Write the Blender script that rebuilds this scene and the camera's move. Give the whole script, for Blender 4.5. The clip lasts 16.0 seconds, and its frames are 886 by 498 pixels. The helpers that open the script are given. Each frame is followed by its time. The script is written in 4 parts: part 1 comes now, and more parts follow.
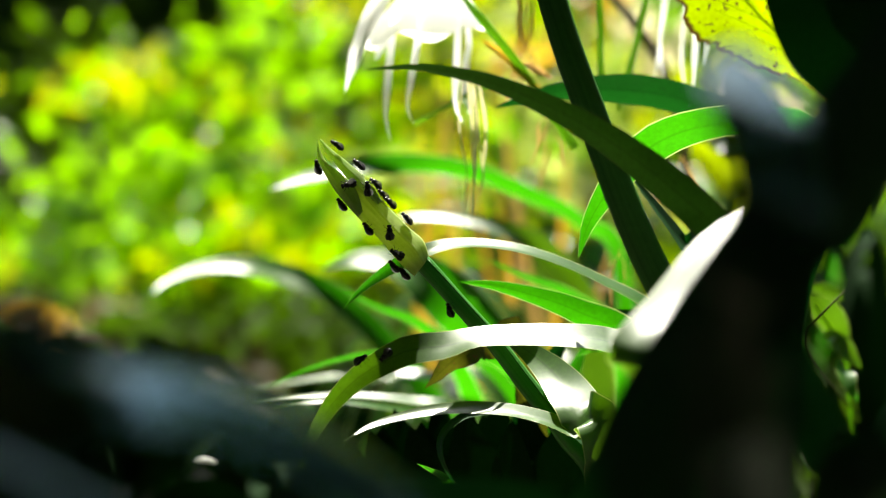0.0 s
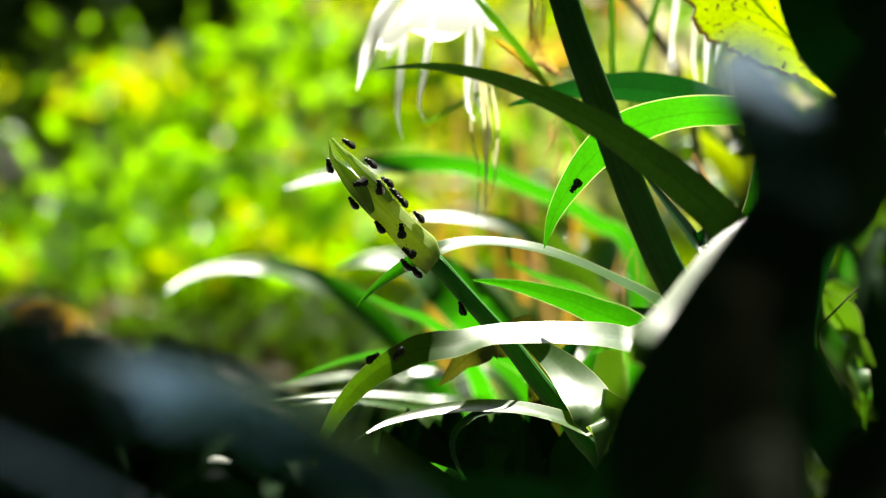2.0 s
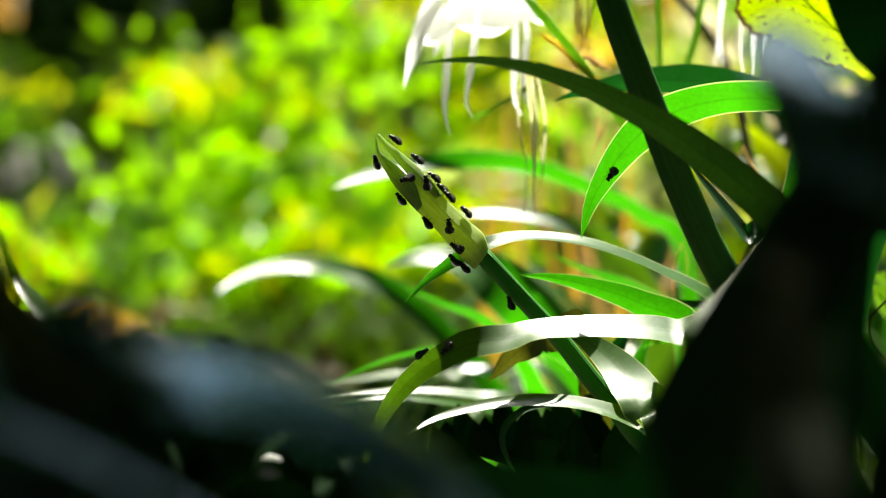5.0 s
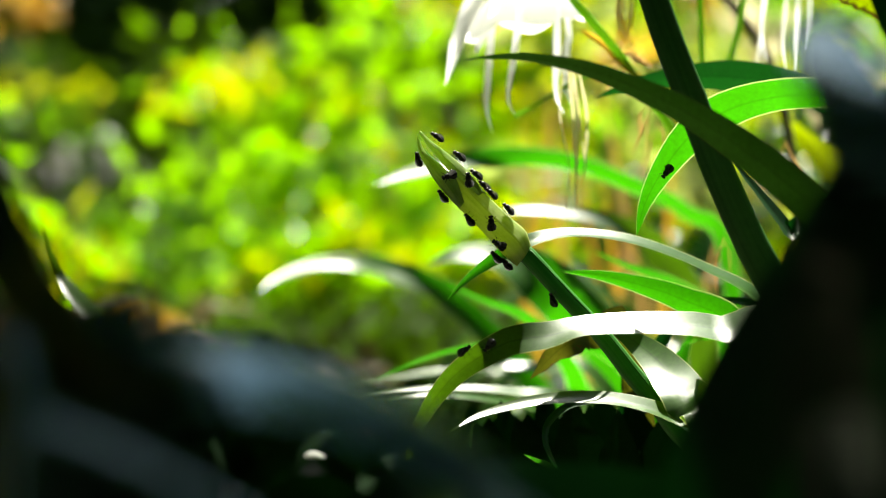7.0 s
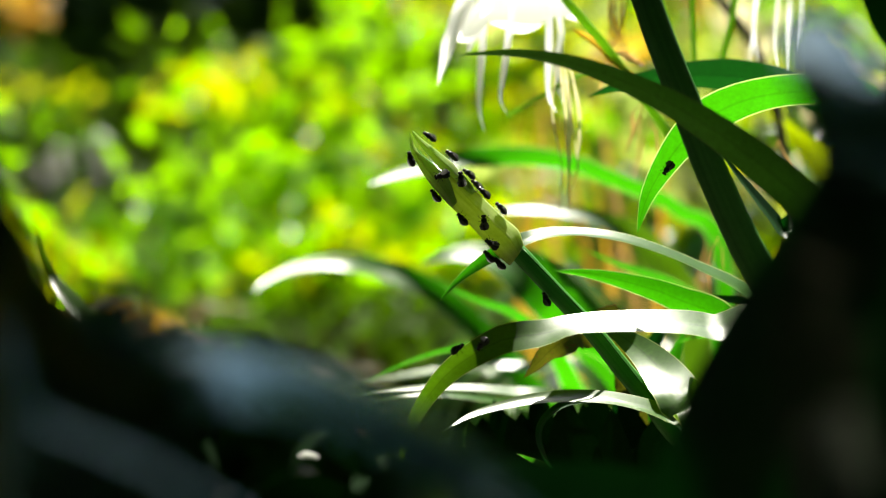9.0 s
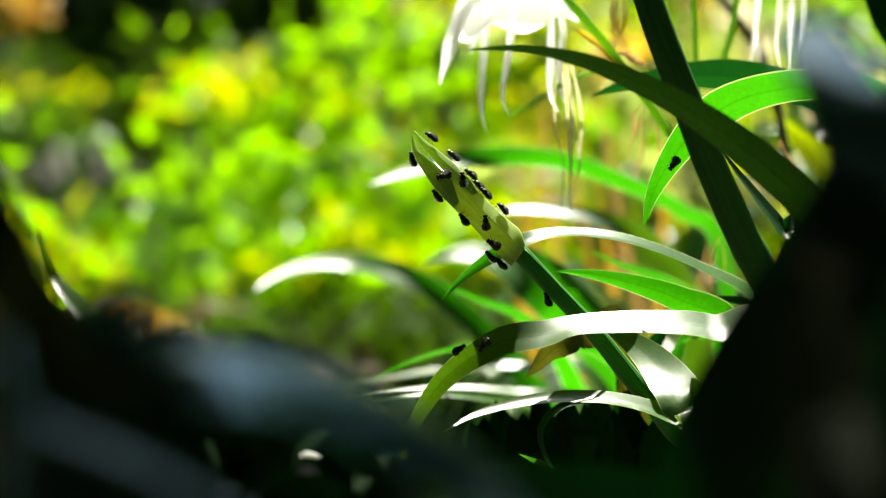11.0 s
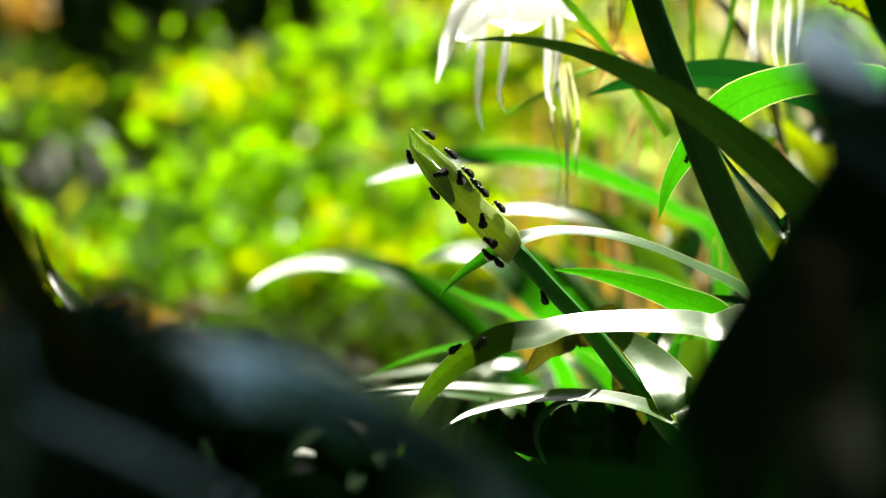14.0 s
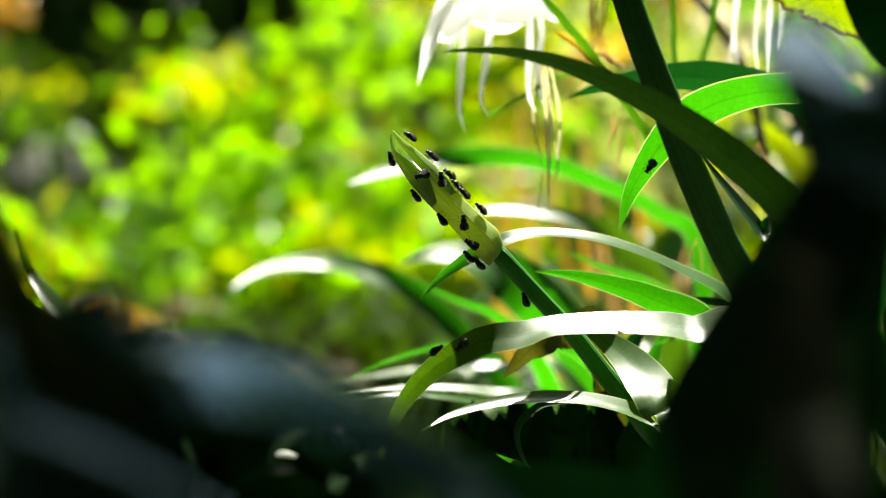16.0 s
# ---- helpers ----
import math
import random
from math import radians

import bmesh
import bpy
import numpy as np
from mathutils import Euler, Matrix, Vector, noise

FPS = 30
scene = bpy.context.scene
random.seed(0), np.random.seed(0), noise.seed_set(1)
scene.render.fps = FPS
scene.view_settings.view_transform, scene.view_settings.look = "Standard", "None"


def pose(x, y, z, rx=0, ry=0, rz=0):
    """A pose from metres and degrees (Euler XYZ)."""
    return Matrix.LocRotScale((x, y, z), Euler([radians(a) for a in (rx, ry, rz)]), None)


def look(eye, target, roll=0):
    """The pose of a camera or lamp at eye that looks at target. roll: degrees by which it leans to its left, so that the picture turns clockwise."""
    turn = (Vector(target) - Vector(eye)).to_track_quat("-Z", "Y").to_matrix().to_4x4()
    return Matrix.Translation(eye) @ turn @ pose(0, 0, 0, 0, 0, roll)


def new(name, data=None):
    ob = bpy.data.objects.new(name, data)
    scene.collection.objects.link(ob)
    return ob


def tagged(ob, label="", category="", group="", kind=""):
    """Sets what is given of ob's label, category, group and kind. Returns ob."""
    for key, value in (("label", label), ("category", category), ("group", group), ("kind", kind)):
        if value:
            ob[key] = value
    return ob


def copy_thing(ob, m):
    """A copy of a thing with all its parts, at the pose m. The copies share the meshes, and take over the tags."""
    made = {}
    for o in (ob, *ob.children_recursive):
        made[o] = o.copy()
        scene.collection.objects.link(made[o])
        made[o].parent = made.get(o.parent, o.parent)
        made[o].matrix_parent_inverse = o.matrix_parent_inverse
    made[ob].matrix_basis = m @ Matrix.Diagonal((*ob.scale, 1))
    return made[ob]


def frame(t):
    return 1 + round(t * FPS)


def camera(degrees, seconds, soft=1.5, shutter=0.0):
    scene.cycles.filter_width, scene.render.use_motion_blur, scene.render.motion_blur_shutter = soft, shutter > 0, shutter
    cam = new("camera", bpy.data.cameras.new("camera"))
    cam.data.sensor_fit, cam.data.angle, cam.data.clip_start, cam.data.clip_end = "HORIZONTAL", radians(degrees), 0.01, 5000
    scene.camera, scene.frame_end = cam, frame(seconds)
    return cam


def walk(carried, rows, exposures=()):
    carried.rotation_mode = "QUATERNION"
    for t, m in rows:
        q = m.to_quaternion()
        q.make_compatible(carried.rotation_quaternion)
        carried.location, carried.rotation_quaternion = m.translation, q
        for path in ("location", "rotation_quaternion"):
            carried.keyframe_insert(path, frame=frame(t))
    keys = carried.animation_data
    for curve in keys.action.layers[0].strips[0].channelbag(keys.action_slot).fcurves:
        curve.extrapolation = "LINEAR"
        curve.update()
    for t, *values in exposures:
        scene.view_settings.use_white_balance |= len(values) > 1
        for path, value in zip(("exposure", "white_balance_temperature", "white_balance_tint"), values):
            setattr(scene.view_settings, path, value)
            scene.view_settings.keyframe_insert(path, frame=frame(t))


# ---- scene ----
# A spider lily bud with small black flies in a shaded garden bed, seen through near leaves.
from math import cos, sin, pi

cam = camera(22, 16.0, soft=1.1)
cam.data.dof.use_dof = True
cam.data.dof.focus_distance = 1.205
cam.data.dof.aperture_fstop = 4.7


def place(x, y, z, tilt, pan, roll):
    return pose(x, y, z, tilt, 0, pan) @ pose(0, 0, 0, 0, 0, roll)


walk(cam, [
    (0, place(-0.00562, 0, 0.42565, 86.214, -2.657, 1.454)),
    (0.5, place(-0.00485, 0, 0.42522, 86.228, -2.564, 1.452)),
    (1, place(-0.00489, 0, 0.42399, 86.253, -2.506, 1.435)),
    (1.5, place(-0.00426, 0, 0.42407, 86.266, -2.440, 1.285)),
    (2, place(-0.00425, 0, 0.42395, 86.244, -2.291, 1.246)),
    (2.5, place(-0.00399, 0, 0.42378, 86.247, -2.168, 1.139)),
    (3, place(-0.00463, 0, 0.42429, 86.237, -2.090, 1.289)),
    (3.5, place(-0.00491, 0, 0.42486, 86.196, -2.105, 1.217)),
    (4, place(-0.00303, 0, 0.42299, 86.277, -2.057, 1.048)),
    (4.5, place(-0.00026, 0, 0.42088, 86.297, -1.396, 0.504)),
    (5, place(-0.00044, 0, 0.42072, 86.255, -0.903, 0.433)),
    (7.5, place(-0.00055, 0, 0.42078, 86.176, 0.208, 0.186)),
    (8, place(-0.00026, 0, 0.42086, 86.185, -0.029, 0.215)),
    (8.5, place(-0.00036, 0, 0.42050, 86.203, -0.074, 0.200)),
    (9, place(0.00000, 0, 0.42000, 86.200, -0.000, -0.000)),
    (11.5, place(-0.00044, 0, 0.42093, 86.162, 0.064, 0.121)),
    (12, place(-0.00133, 0, 0.41960, 86.204, -0.051, 0.366)),
    (12.5, place(-0.00142, 0, 0.41971, 86.180, -0.150, 0.307)),
    (13, place(-0.00134, 0, 0.41978, 86.182, -0.205, 0.394)),
    (13.5, place(-0.00090, 0, 0.41956, 86.203, -0.112, 0.353)),
    (14, place(-0.00184, 0, 0.41902, 86.198, -0.130, 0.354)),
    (14.5, place(-0.00223, 0, 0.41965, 86.187, -0.205, 0.499)),
    (15, place(-0.00215, 0, 0.41976, 86.185, -0.312, 0.500)),
    (15.5, place(-0.00217, 0, 0.42150, 86.148, -0.594, 0.489)),
    (16, place(-0.00150, 0, 0.42041, 86.182, -0.583, 0.439)),
], exposures=((0, 2.15, 6750, 4), (16, 2.15, 6750, 4)))

# ---- light ----
SUN = Vector((0.06, 0.62, 1.15)).normalized()
world = bpy.data.worlds.new("sky")
scene.world = world
world.use_nodes = True
sky = world.node_tree.nodes.new("ShaderNodeTexSky")
sky.sky_type = "NISHITA"
sky.sun_disc = False
sky.sun_elevation = math.asin(SUN.z)
sky.sun_rotation = math.atan2(SUN.x, SUN.y)
back = world.node_tree.nodes["Background"]
back.inputs["Strength"].default_value = 0.075
world.node_tree.links.new(sky.outputs[0], back.inputs["Color"])
sun = new("sun", bpy.data.lights.new("sun", "SUN"))
sun.data.energy, sun.data.angle, sun.data.color = 5.0, radians(0.53), (1.0, 0.95, 0.86)
sun.matrix_world = look(SUN * 20, (0, 0, 0))


# ---- materials ----
def node(nt, kind, **values):
    n = nt.nodes.new(kind)
    for key, value in values.items():
        n.inputs[key.replace("_", " ")].default_value = value
    return n


def blank(name):
    m = bpy.data.materials.new(name)
    m.use_nodes = True
    nt = m.node_tree
    nt.nodes.clear()
    out = nt.nodes.new("ShaderNodeOutputMaterial")
    return m, nt, out


def ramp(nt, fac, stops):
    r = nt.nodes.new("ShaderNodeValToRGB")
    while len(r.color_ramp.elements) < len(stops):
        r.color_ramp.elements.new(0.5)
    for e, (at, col) in zip(r.color_ramp.elements, stops):
        e.position, e.color = at, (*col, 1)
    nt.links.new(fac, r.inputs[0])
    return r.outputs[0]


def leaf_material(name, top, through_col, share=0.4, rough=0.35, vein=60.0, spots=0.0, island=False, edge=None, edge_w=0.03, sheen_tint=None, spec=0.5, spot_scale=330.0, brown=(0.12, 0.06, 0.02), ior=1.5):
    """A leaf: gloss and colour above, green light that comes through, parallel veins along its length."""
    m, nt, out = blank(name)
    L = nt.links.new
    geo = nt.nodes.new("ShaderNodeNewGeometry")
    tex = nt.nodes.new("ShaderNodeTexCoord")
    big = node(nt, "ShaderNodeTexNoise", Scale=22.0, Detail=3.0)
    L(tex.outputs["Object"], big.inputs["Vector"])
    fine = node(nt, "ShaderNodeTexNoise", Scale=420.0, Detail=2.0)
    L(tex.outputs["Object"], fine.inputs["Vector"])
    mixf = node(nt, "ShaderNodeMath"); mixf.operation = "ADD"
    L(big.outputs[0], mixf.inputs[0])
    if island:
        L(geo.outputs["Random Per Island"], mixf.inputs[1])
    else:
        L(fine.outputs[0], mixf.inputs[1])
    half = node(nt, "ShaderNodeMath"); half.operation = "MULTIPLY"; half.inputs[1].default_value = 0.5
    L(mixf.outputs[0], half.inputs[0])
    col = ramp(nt, half.outputs[0], [(0.28, tuple(c * 0.7 for c in top)), (0.5, top), (0.75, tuple(min(1, c * 1.35) for c in top))])
    thr = ramp(nt, half.outputs[0], [(0.25, tuple(c * 0.72 for c in through_col)), (0.75, tuple(min(1, c * 1.2) for c in through_col))])
    # veins across the width
    uv = nt.nodes.new("ShaderNodeUVMap")
    sep = nt.nodes.new("ShaderNodeSeparateXYZ")
    L(uv.outputs[0], sep.inputs[0])
    wave = node(nt, "ShaderNodeMath"); wave.operation = "MULTIPLY"; wave.inputs[1].default_value = vein * 2 * pi
    L(sep.outputs[0], wave.inputs[0])
    sn = node(nt, "ShaderNodeMath"); sn.operation = "SINE"
    L(wave.outputs[0], sn.inputs[0])
    bsum = node(nt, "ShaderNodeMath"); bsum.operation = "MULTIPLY_ADD"; bsum.inputs[1].default_value = 0.10
    L(sn.outputs[0], bsum.inputs[0]); L(fine.outputs[0], bsum.inputs[2])
    bump = node(nt, "ShaderNodeBump", Strength=0.10, Distance=0.0004)
    L(bsum.outputs[0], bump.inputs["Height"])
    if spots > 0:
        sp = node(nt, "ShaderNodeTexNoise", Scale=spot_scale, Detail=1.0 if spot_scale > 200 else 5.0)
        L(tex.outputs["Object"], sp.inputs["Vector"])
        mask = ramp(nt, sp.outputs[0], [(0.70 - spots, (0, 0, 0)), (0.73 - spots, (1, 1, 1))])
        mc = nt.nodes.new("ShaderNodeMix"); mc.data_type = "RGBA"
        L(mask, mc.inputs[0]); L(col, mc.inputs[6]); mc.inputs[7].default_value = (*brown, 1)
        mt = nt.nodes.new("ShaderNodeMix"); mt.data_type = "RGBA"
        L(mask, mt.inputs[0]); L(thr, mt.inputs[6]); mt.inputs[7].default_value = (*[c * 0.7 for c in brown], 1)
        col, thr = mc.outputs[2], mt.outputs[2]
    if edge:
        # pale or dry margin and a faint midrib
        c1 = node(nt, "ShaderNodeMath"); c1.operation = "SUBTRACT"; c1.inputs[1].default_value = 0.5
        L(sep.outputs[0], c1.inputs[0])
        c2 = node(nt, "ShaderNodeMath"); c2.operation = "ABSOLUTE"
        L(c1.outputs[0], c2.inputs[0])
        c3 = node(nt, "ShaderNodeMath"); c3.operation = "MULTIPLY_ADD"; c3.inputs[1].default_value = edge_w * 1.4
        L(big.outputs[0], c3.inputs[0]); L(c2.outputs[0], c3.inputs[2])
        e0 = 0.5 - edge_w + edge_w * 0.7
        mask = ramp(nt, c3.outputs[0], [(e0 - edge_w * 0.4, (0, 0, 0)), (e0 + edge_w * 0.3, (1, 1, 1))])
        rib = ramp(nt, c2.outputs[0], [(0.0, (0.72, 0.72, 0.72)), (0.05, (1, 1, 1))])
        made = []
        for source in (col, thr):
            mul = nt.nodes.new("ShaderNodeMix"); mul.data_type = "RGBA"; mul.blend_type = "MULTIPLY"; mul.inputs[0].default_value = 1.0
            L(source, mul.inputs[6]); L(rib, mul.inputs[7])
            me = nt.nodes.new("ShaderNodeMix"); me.data_type = "RGBA"
            L(mask, me.inputs[0]); L(mul.outputs[2], me.inputs[6]); me.inputs[7].default_value = (*edge, 1)
            made.append(me.outputs[2])
        col, thr = made
    p = node(nt, "ShaderNodeBsdfPrincipled", Roughness=rough)
    p.inputs["Specular IOR Level"].default_value = spec
    p.inputs["IOR"].default_value = ior
    if sheen_tint:
        p.inputs["Specular Tint"].default_value = (*sheen_tint, 1)
    L(col, p.inputs["Base Color"]); L(bump.outputs[0], p.inputs["Normal"])
    t = nt.nodes.new("ShaderNodeBsdfTranslucent")
    L(thr, t.inputs["Color"])
    mix = nt.nodes.new("ShaderNodeMixShader"); mix.inputs[0].default_value = share
    L(p.outputs[0], mix.inputs[1]); L(t.outputs[0], mix.inputs[2])
    L(mix.outputs[0], out.inputs["Surface"])
    return m


def solid_material(name, a, b, rough=0.6, scale=40.0, bump_d=0.001, share=0.0, through_col=(0, 0, 0), spec=0.5, stripes=None):
    m, nt, out = blank(name)
    L = nt.links.new
    tex = nt.nodes.new("ShaderNodeTexCoord")
    n1 = node(nt, "ShaderNodeTexNoise", Scale=scale, Detail=4.0)
    n2 = node(nt, "ShaderNodeTexNoise", Scale=scale * 9, Detail=3.0)
    if stripes:
        uv = nt.nodes.new("ShaderNodeUVMap")
        mp = nt.nodes.new("ShaderNodeMapping"); mp.inputs["Scale"].default_value = (*stripes, 1)
        L(uv.outputs[0], mp.inputs["Vector"]); L(mp.outputs[0], n1.inputs["Vector"])
        n1.inputs["Scale"].default_value = 1.0
    else:
        L(tex.outputs["Object"], n1.inputs["Vector"])
    L(tex.outputs["Object"], n2.inputs["Vector"])
    ad = node(nt, "ShaderNodeMath"); ad.operation = "MULTIPLY_ADD"; ad.inputs[1].default_value = 0.35
    L(n2.outputs[0], ad.inputs[0]); L(n1.outputs[0], ad.inputs[2])
    col = ramp(nt, ad.outputs[0], [(0.45, a), (0.85, b)])
    bump = node(nt, "ShaderNodeBump", Strength=0.5, Distance=bump_d)
    L(ad.outputs[0], bump.inputs["Height"])
    p = node(nt, "ShaderNodeBsdfPrincipled", Roughness=rough)
    p.inputs["Specular IOR Level"].default_value = spec
    L(col, p.inputs["Base Color"]); L(bump.outputs[0], p.inputs["Normal"])
    last = p.outputs[0]
    if share > 0:
        t = nt.nodes.new("ShaderNodeBsdfTranslucent"); t.inputs["Color"].default_value = (*through_col, 1)
        mix = nt.nodes.new("ShaderNodeMixShader"); mix.inputs[0].default_value = share
        L(last, mix.inputs[1]); L(t.outputs[0], mix.inputs[2])
        last = mix.outputs[0]
    L(last, out.inputs["Surface"])
    return m


LEAF = leaf_material("strap_leaf", (0.04, 0.10, 0.012), (0.105, 0.25, 0.004), 0.38, 0.37, 30, 0.0, edge=(0.35, 0.42, 0.12), edge_w=0.015, spec=0.9)
LEAF_WITHERED = leaf_material("withered_strap_leaf", (0.06, 0.06, 0.015), (0.10, 0.11, 0.006), 0.32, 0.6, 30, 0.02, edge=(0.05, 0.03, 0.01), edge_w=0.03, spec=0.2)
LEAF_BRIGHT = leaf_material("young_strap_leaf", (0.04, 0.12, 0.01), (0.035, 0.27, 0.002), 0.5, 0.38, 30, 0.0, edge=(0.45, 0.55, 0.18), edge_w=0.025, spec=0.7)
LEAF_DARK = leaf_material("dark_strap_leaf", (0.009, 0.050, 0.009), (0.005, 0.075, 0.005), 0.36, 0.42, 30, edge=(0.06, 0.10, 0.03), edge_w=0.015)
LEAF_OLIVE = leaf_material("olive_strap_leaf", (0.040, 0.098, 0.018), (0.03, 0.12, 0.003), 0.055, 0.45, 30, edge=(0.05, 0.06, 0.02), edge_w=0.02, spec=0.3)
# strap leaf darkened in colour and translucency for the foreground shade
LEAF_NEAR_SHADE = leaf_material("near_strap_leaf_shade", (0.009, 0.042, 0.008), (0.004, 0.07, 0.003), 0.045, 0.36, 30, spec=0.35)
# strap leaf in near-black: the deep shade low down is in its colour
LEAF_LOW_SHADE = leaf_material("low_strap_leaf_shade", (0.006, 0.020, 0.005), (0.003, 0.03, 0.002), 0.03, 0.7, 30, spec=0.02)
# shade-dark leaf with gloss raised and tinted to force a grey sky sheen
LEAF_SHEEN = leaf_material("sheen_near_leaf", (0.010, 0.055, 0.012), (0.006, 0.05, 0.003), 0.05, 0.24, 30, spec=1.0, sheen_tint=(0.62, 0.95, 0.88), ior=1.8)
LEAF_YELLOW = leaf_material("yellow_leaf", (0.28, 0.36, 0.02), (0.52, 0.72, 0.004), 0.66, 0.55, 9, 0.045, edge=(0.10, 0.05, 0.01), edge_w=0.04, spot_scale=380.0)
LEAF_LIME = leaf_material("lime_strap_leaf", (0.12, 0.18, 0.01), (0.44, 0.58, 0.004), 0.55, 0.4, 30, spec=0.4)
PEDICEL = solid_material("pedicel_green", (0.10, 0.22, 0.02), (0.16, 0.30, 0.03), 0.4, 60, 0.0002, 0.5, (0.42, 0.72, 0.08))
SCAPE = solid_material("scape_green", (0.03, 0.15, 0.02), (0.06, 0.22, 0.04), 0.45, 30, 0.0003, 0.14, (0.05, 0.40, 0.03), 0.35, stripes=(22, 3))
SCAPE_DARK = solid_material("dark_scape_green", (0.018, 0.085, 0.012), (0.040, 0.135, 0.025), 0.5, 30, 0.0003, 0.05, (0.04, 0.30, 0.02), 0.3, stripes=(22, 3))
SPATHE = solid_material("spathe_green", (0.15, 0.25, 0.045), (0.40, 0.48, 0.17), 0.38, 60, 0.0004, 0.40, (0.50, 0.62, 0.10), stripes=(14, 2.2))
VALVE = solid_material("valve_green", (0.11, 0.23, 0.04), (0.36, 0.46, 0.16), 0.4, 60, 0.0004, 0.42, (0.46, 0.64, 0.10), stripes=(10, 2.0))
RIDGE = solid_material("ridge_green", (0.05, 0.17, 0.02), (0.12, 0.28, 0.05), 0.3, 60, 0.0002, 0.4, (0.25, 0.5, 0.05))
PETAL = solid_material("white_petal", (0.80, 0.82, 0.82), (0.90, 0.90, 0.88), 0.5, 80, 0.0003, 0.80, (0.96, 0.97, 0.93))
WILTED = solid_material("wilted_petal", (0.55, 0.48, 0.30), (0.75, 0.68, 0.50), 0.6, 120, 0.0005, 0.5, (0.75, 0.68, 0.38))
DRY = solid_material("dry_husk", (0.28, 0.18, 0.08), (0.45, 0.31, 0.14), 0.7, 120, 0.0008, 0.4, (0.55, 0.34, 0.10))
DRY_GOLD = solid_material("golden_leaf", (0.32, 0.18, 0.03), (0.55, 0.36, 0.06), 0.6, 60, 0.0006, 0.45, (0.65, 0.38, 0.03))
FLY_BODY = solid_material("fly_black", (0.005, 0.005, 0.006), (0.011, 0.011, 0.012), 0.5, 500, 0.0002, spec=0.25)
FLY_EYE = solid_material("fly_eye", (0.02, 0.006, 0.004), (0.03, 0.01, 0.006), 0.25, 900, 0.0001)
FLY_WING = solid_material("fly_wing", (0.03, 0.03, 0.03), (0.07, 0.07, 0.065), 0.6, 300, 0.0001, 0.4, (0.10, 0.10, 0.09), 0.05)
BARK = solid_material("bark", (0.06, 0.045, 0.03), (0.14, 0.11, 0.08), 0.85, 14, 0.004)
SOIL = solid_material("soil", (0.022, 0.016, 0.010), (0.055, 0.042, 0.028), 0.95, 7, 0.01)
LITTER = leaf_material("litter", (0.14, 0.11, 0.065), (0.10, 0.06, 0.02), 0.2, 0.7, 4, 0, True)
SHRUB_A = leaf_material("shrub_leaf", (0.065, 0.13, 0.006), (0.29, 0.62, 0.003), 0.6, 0.34, 4, 0, True, spec=0.16)
SHRUB_B = leaf_material("shrub_leaf_yellow", (0.12, 0.14, 0.006), (0.54, 0.62, 0.003), 0.6, 0.34, 4, 0, True, spec=0.16)
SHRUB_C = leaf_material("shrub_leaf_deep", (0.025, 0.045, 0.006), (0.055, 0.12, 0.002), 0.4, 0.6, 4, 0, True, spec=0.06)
SHRUB_D = leaf_material("shrub_leaf_mid", (0.05, 0.10, 0.005), (0.16, 0.37, 0.002), 0.5, 0.38, 4, 0, True, spec=0.14)
SHRUB_E = leaf_material("shrub_leaf_pale", (0.26, 0.30, 0.10), (0.50, 0.60, 0.14), 0.55, 0.45, 4, 0, True, spec=0.2)
TWIG = solid_material("green_twig", (0.020, 0.024, 0.008), (0.045, 0.050, 0.016), 0.8, 40, 0.001, spec=0.1)


# ---- mesh helpers ----
def part(name, mesh, material, parent, label=""):
    ob = new(name, mesh)
    if not mesh.materials:
        mesh.materials.append(material)
    ob.parent = parent
    if label:
        ob["label"] = label
    return ob


def thing(name, at, label, category, group="", kind=""):
    ob = new(name)
    ob.empty_display_size = 0.05
    ob.location = at
    return tagged(ob, label, category, group, kind)


def spline(pts, n):
    """n + 1 points along a smooth curve through pts (tuples of any length)."""
    P = [np.array(p, float) for p in pts]
    P = [2 * P[0] - P[1]] + P + [2 * P[-1] - P[-2]]
    lens = [np.linalg.norm((P[i + 1] - P[i])[:3]) for i in range(1, len(P) - 2)]
    cum = np.concatenate([[0], np.cumsum(lens)])
    out = []
    for s in np.linspace(0, cum[-1], n + 1):
        i = min(max(int(np.searchsorted(cum, s, side="right")) - 1, 0), len(lens) - 1)
        u = (s - cum[i]) / max(lens[i], 1e-9)
        a, b, c, d = P[i:i + 4]
        out.append(0.5 * (2 * b + (c - a) * u + (2 * a - 5 * b + 4 * c - d) * u * u + (3 * b - a - 3 * c + d) * u ** 3))
    return np.array(out)


def mesh_from(name, verts, faces, uvs=None, smooth=True):
    me = bpy.data.meshes.new(name)
    me.from_pydata([tuple(v) for v in verts], [], faces)
    if uvs is not None:
        layer = me.uv_layers.new(name="UVMap")
        for loop in me.loops:
            layer.data[loop.index].uv = uvs[loop.vertex_index]
    if smooth:
        me.polygons.foreach_set("use_smooth", [True] * len(me.polygons))
    me.update()
    return me


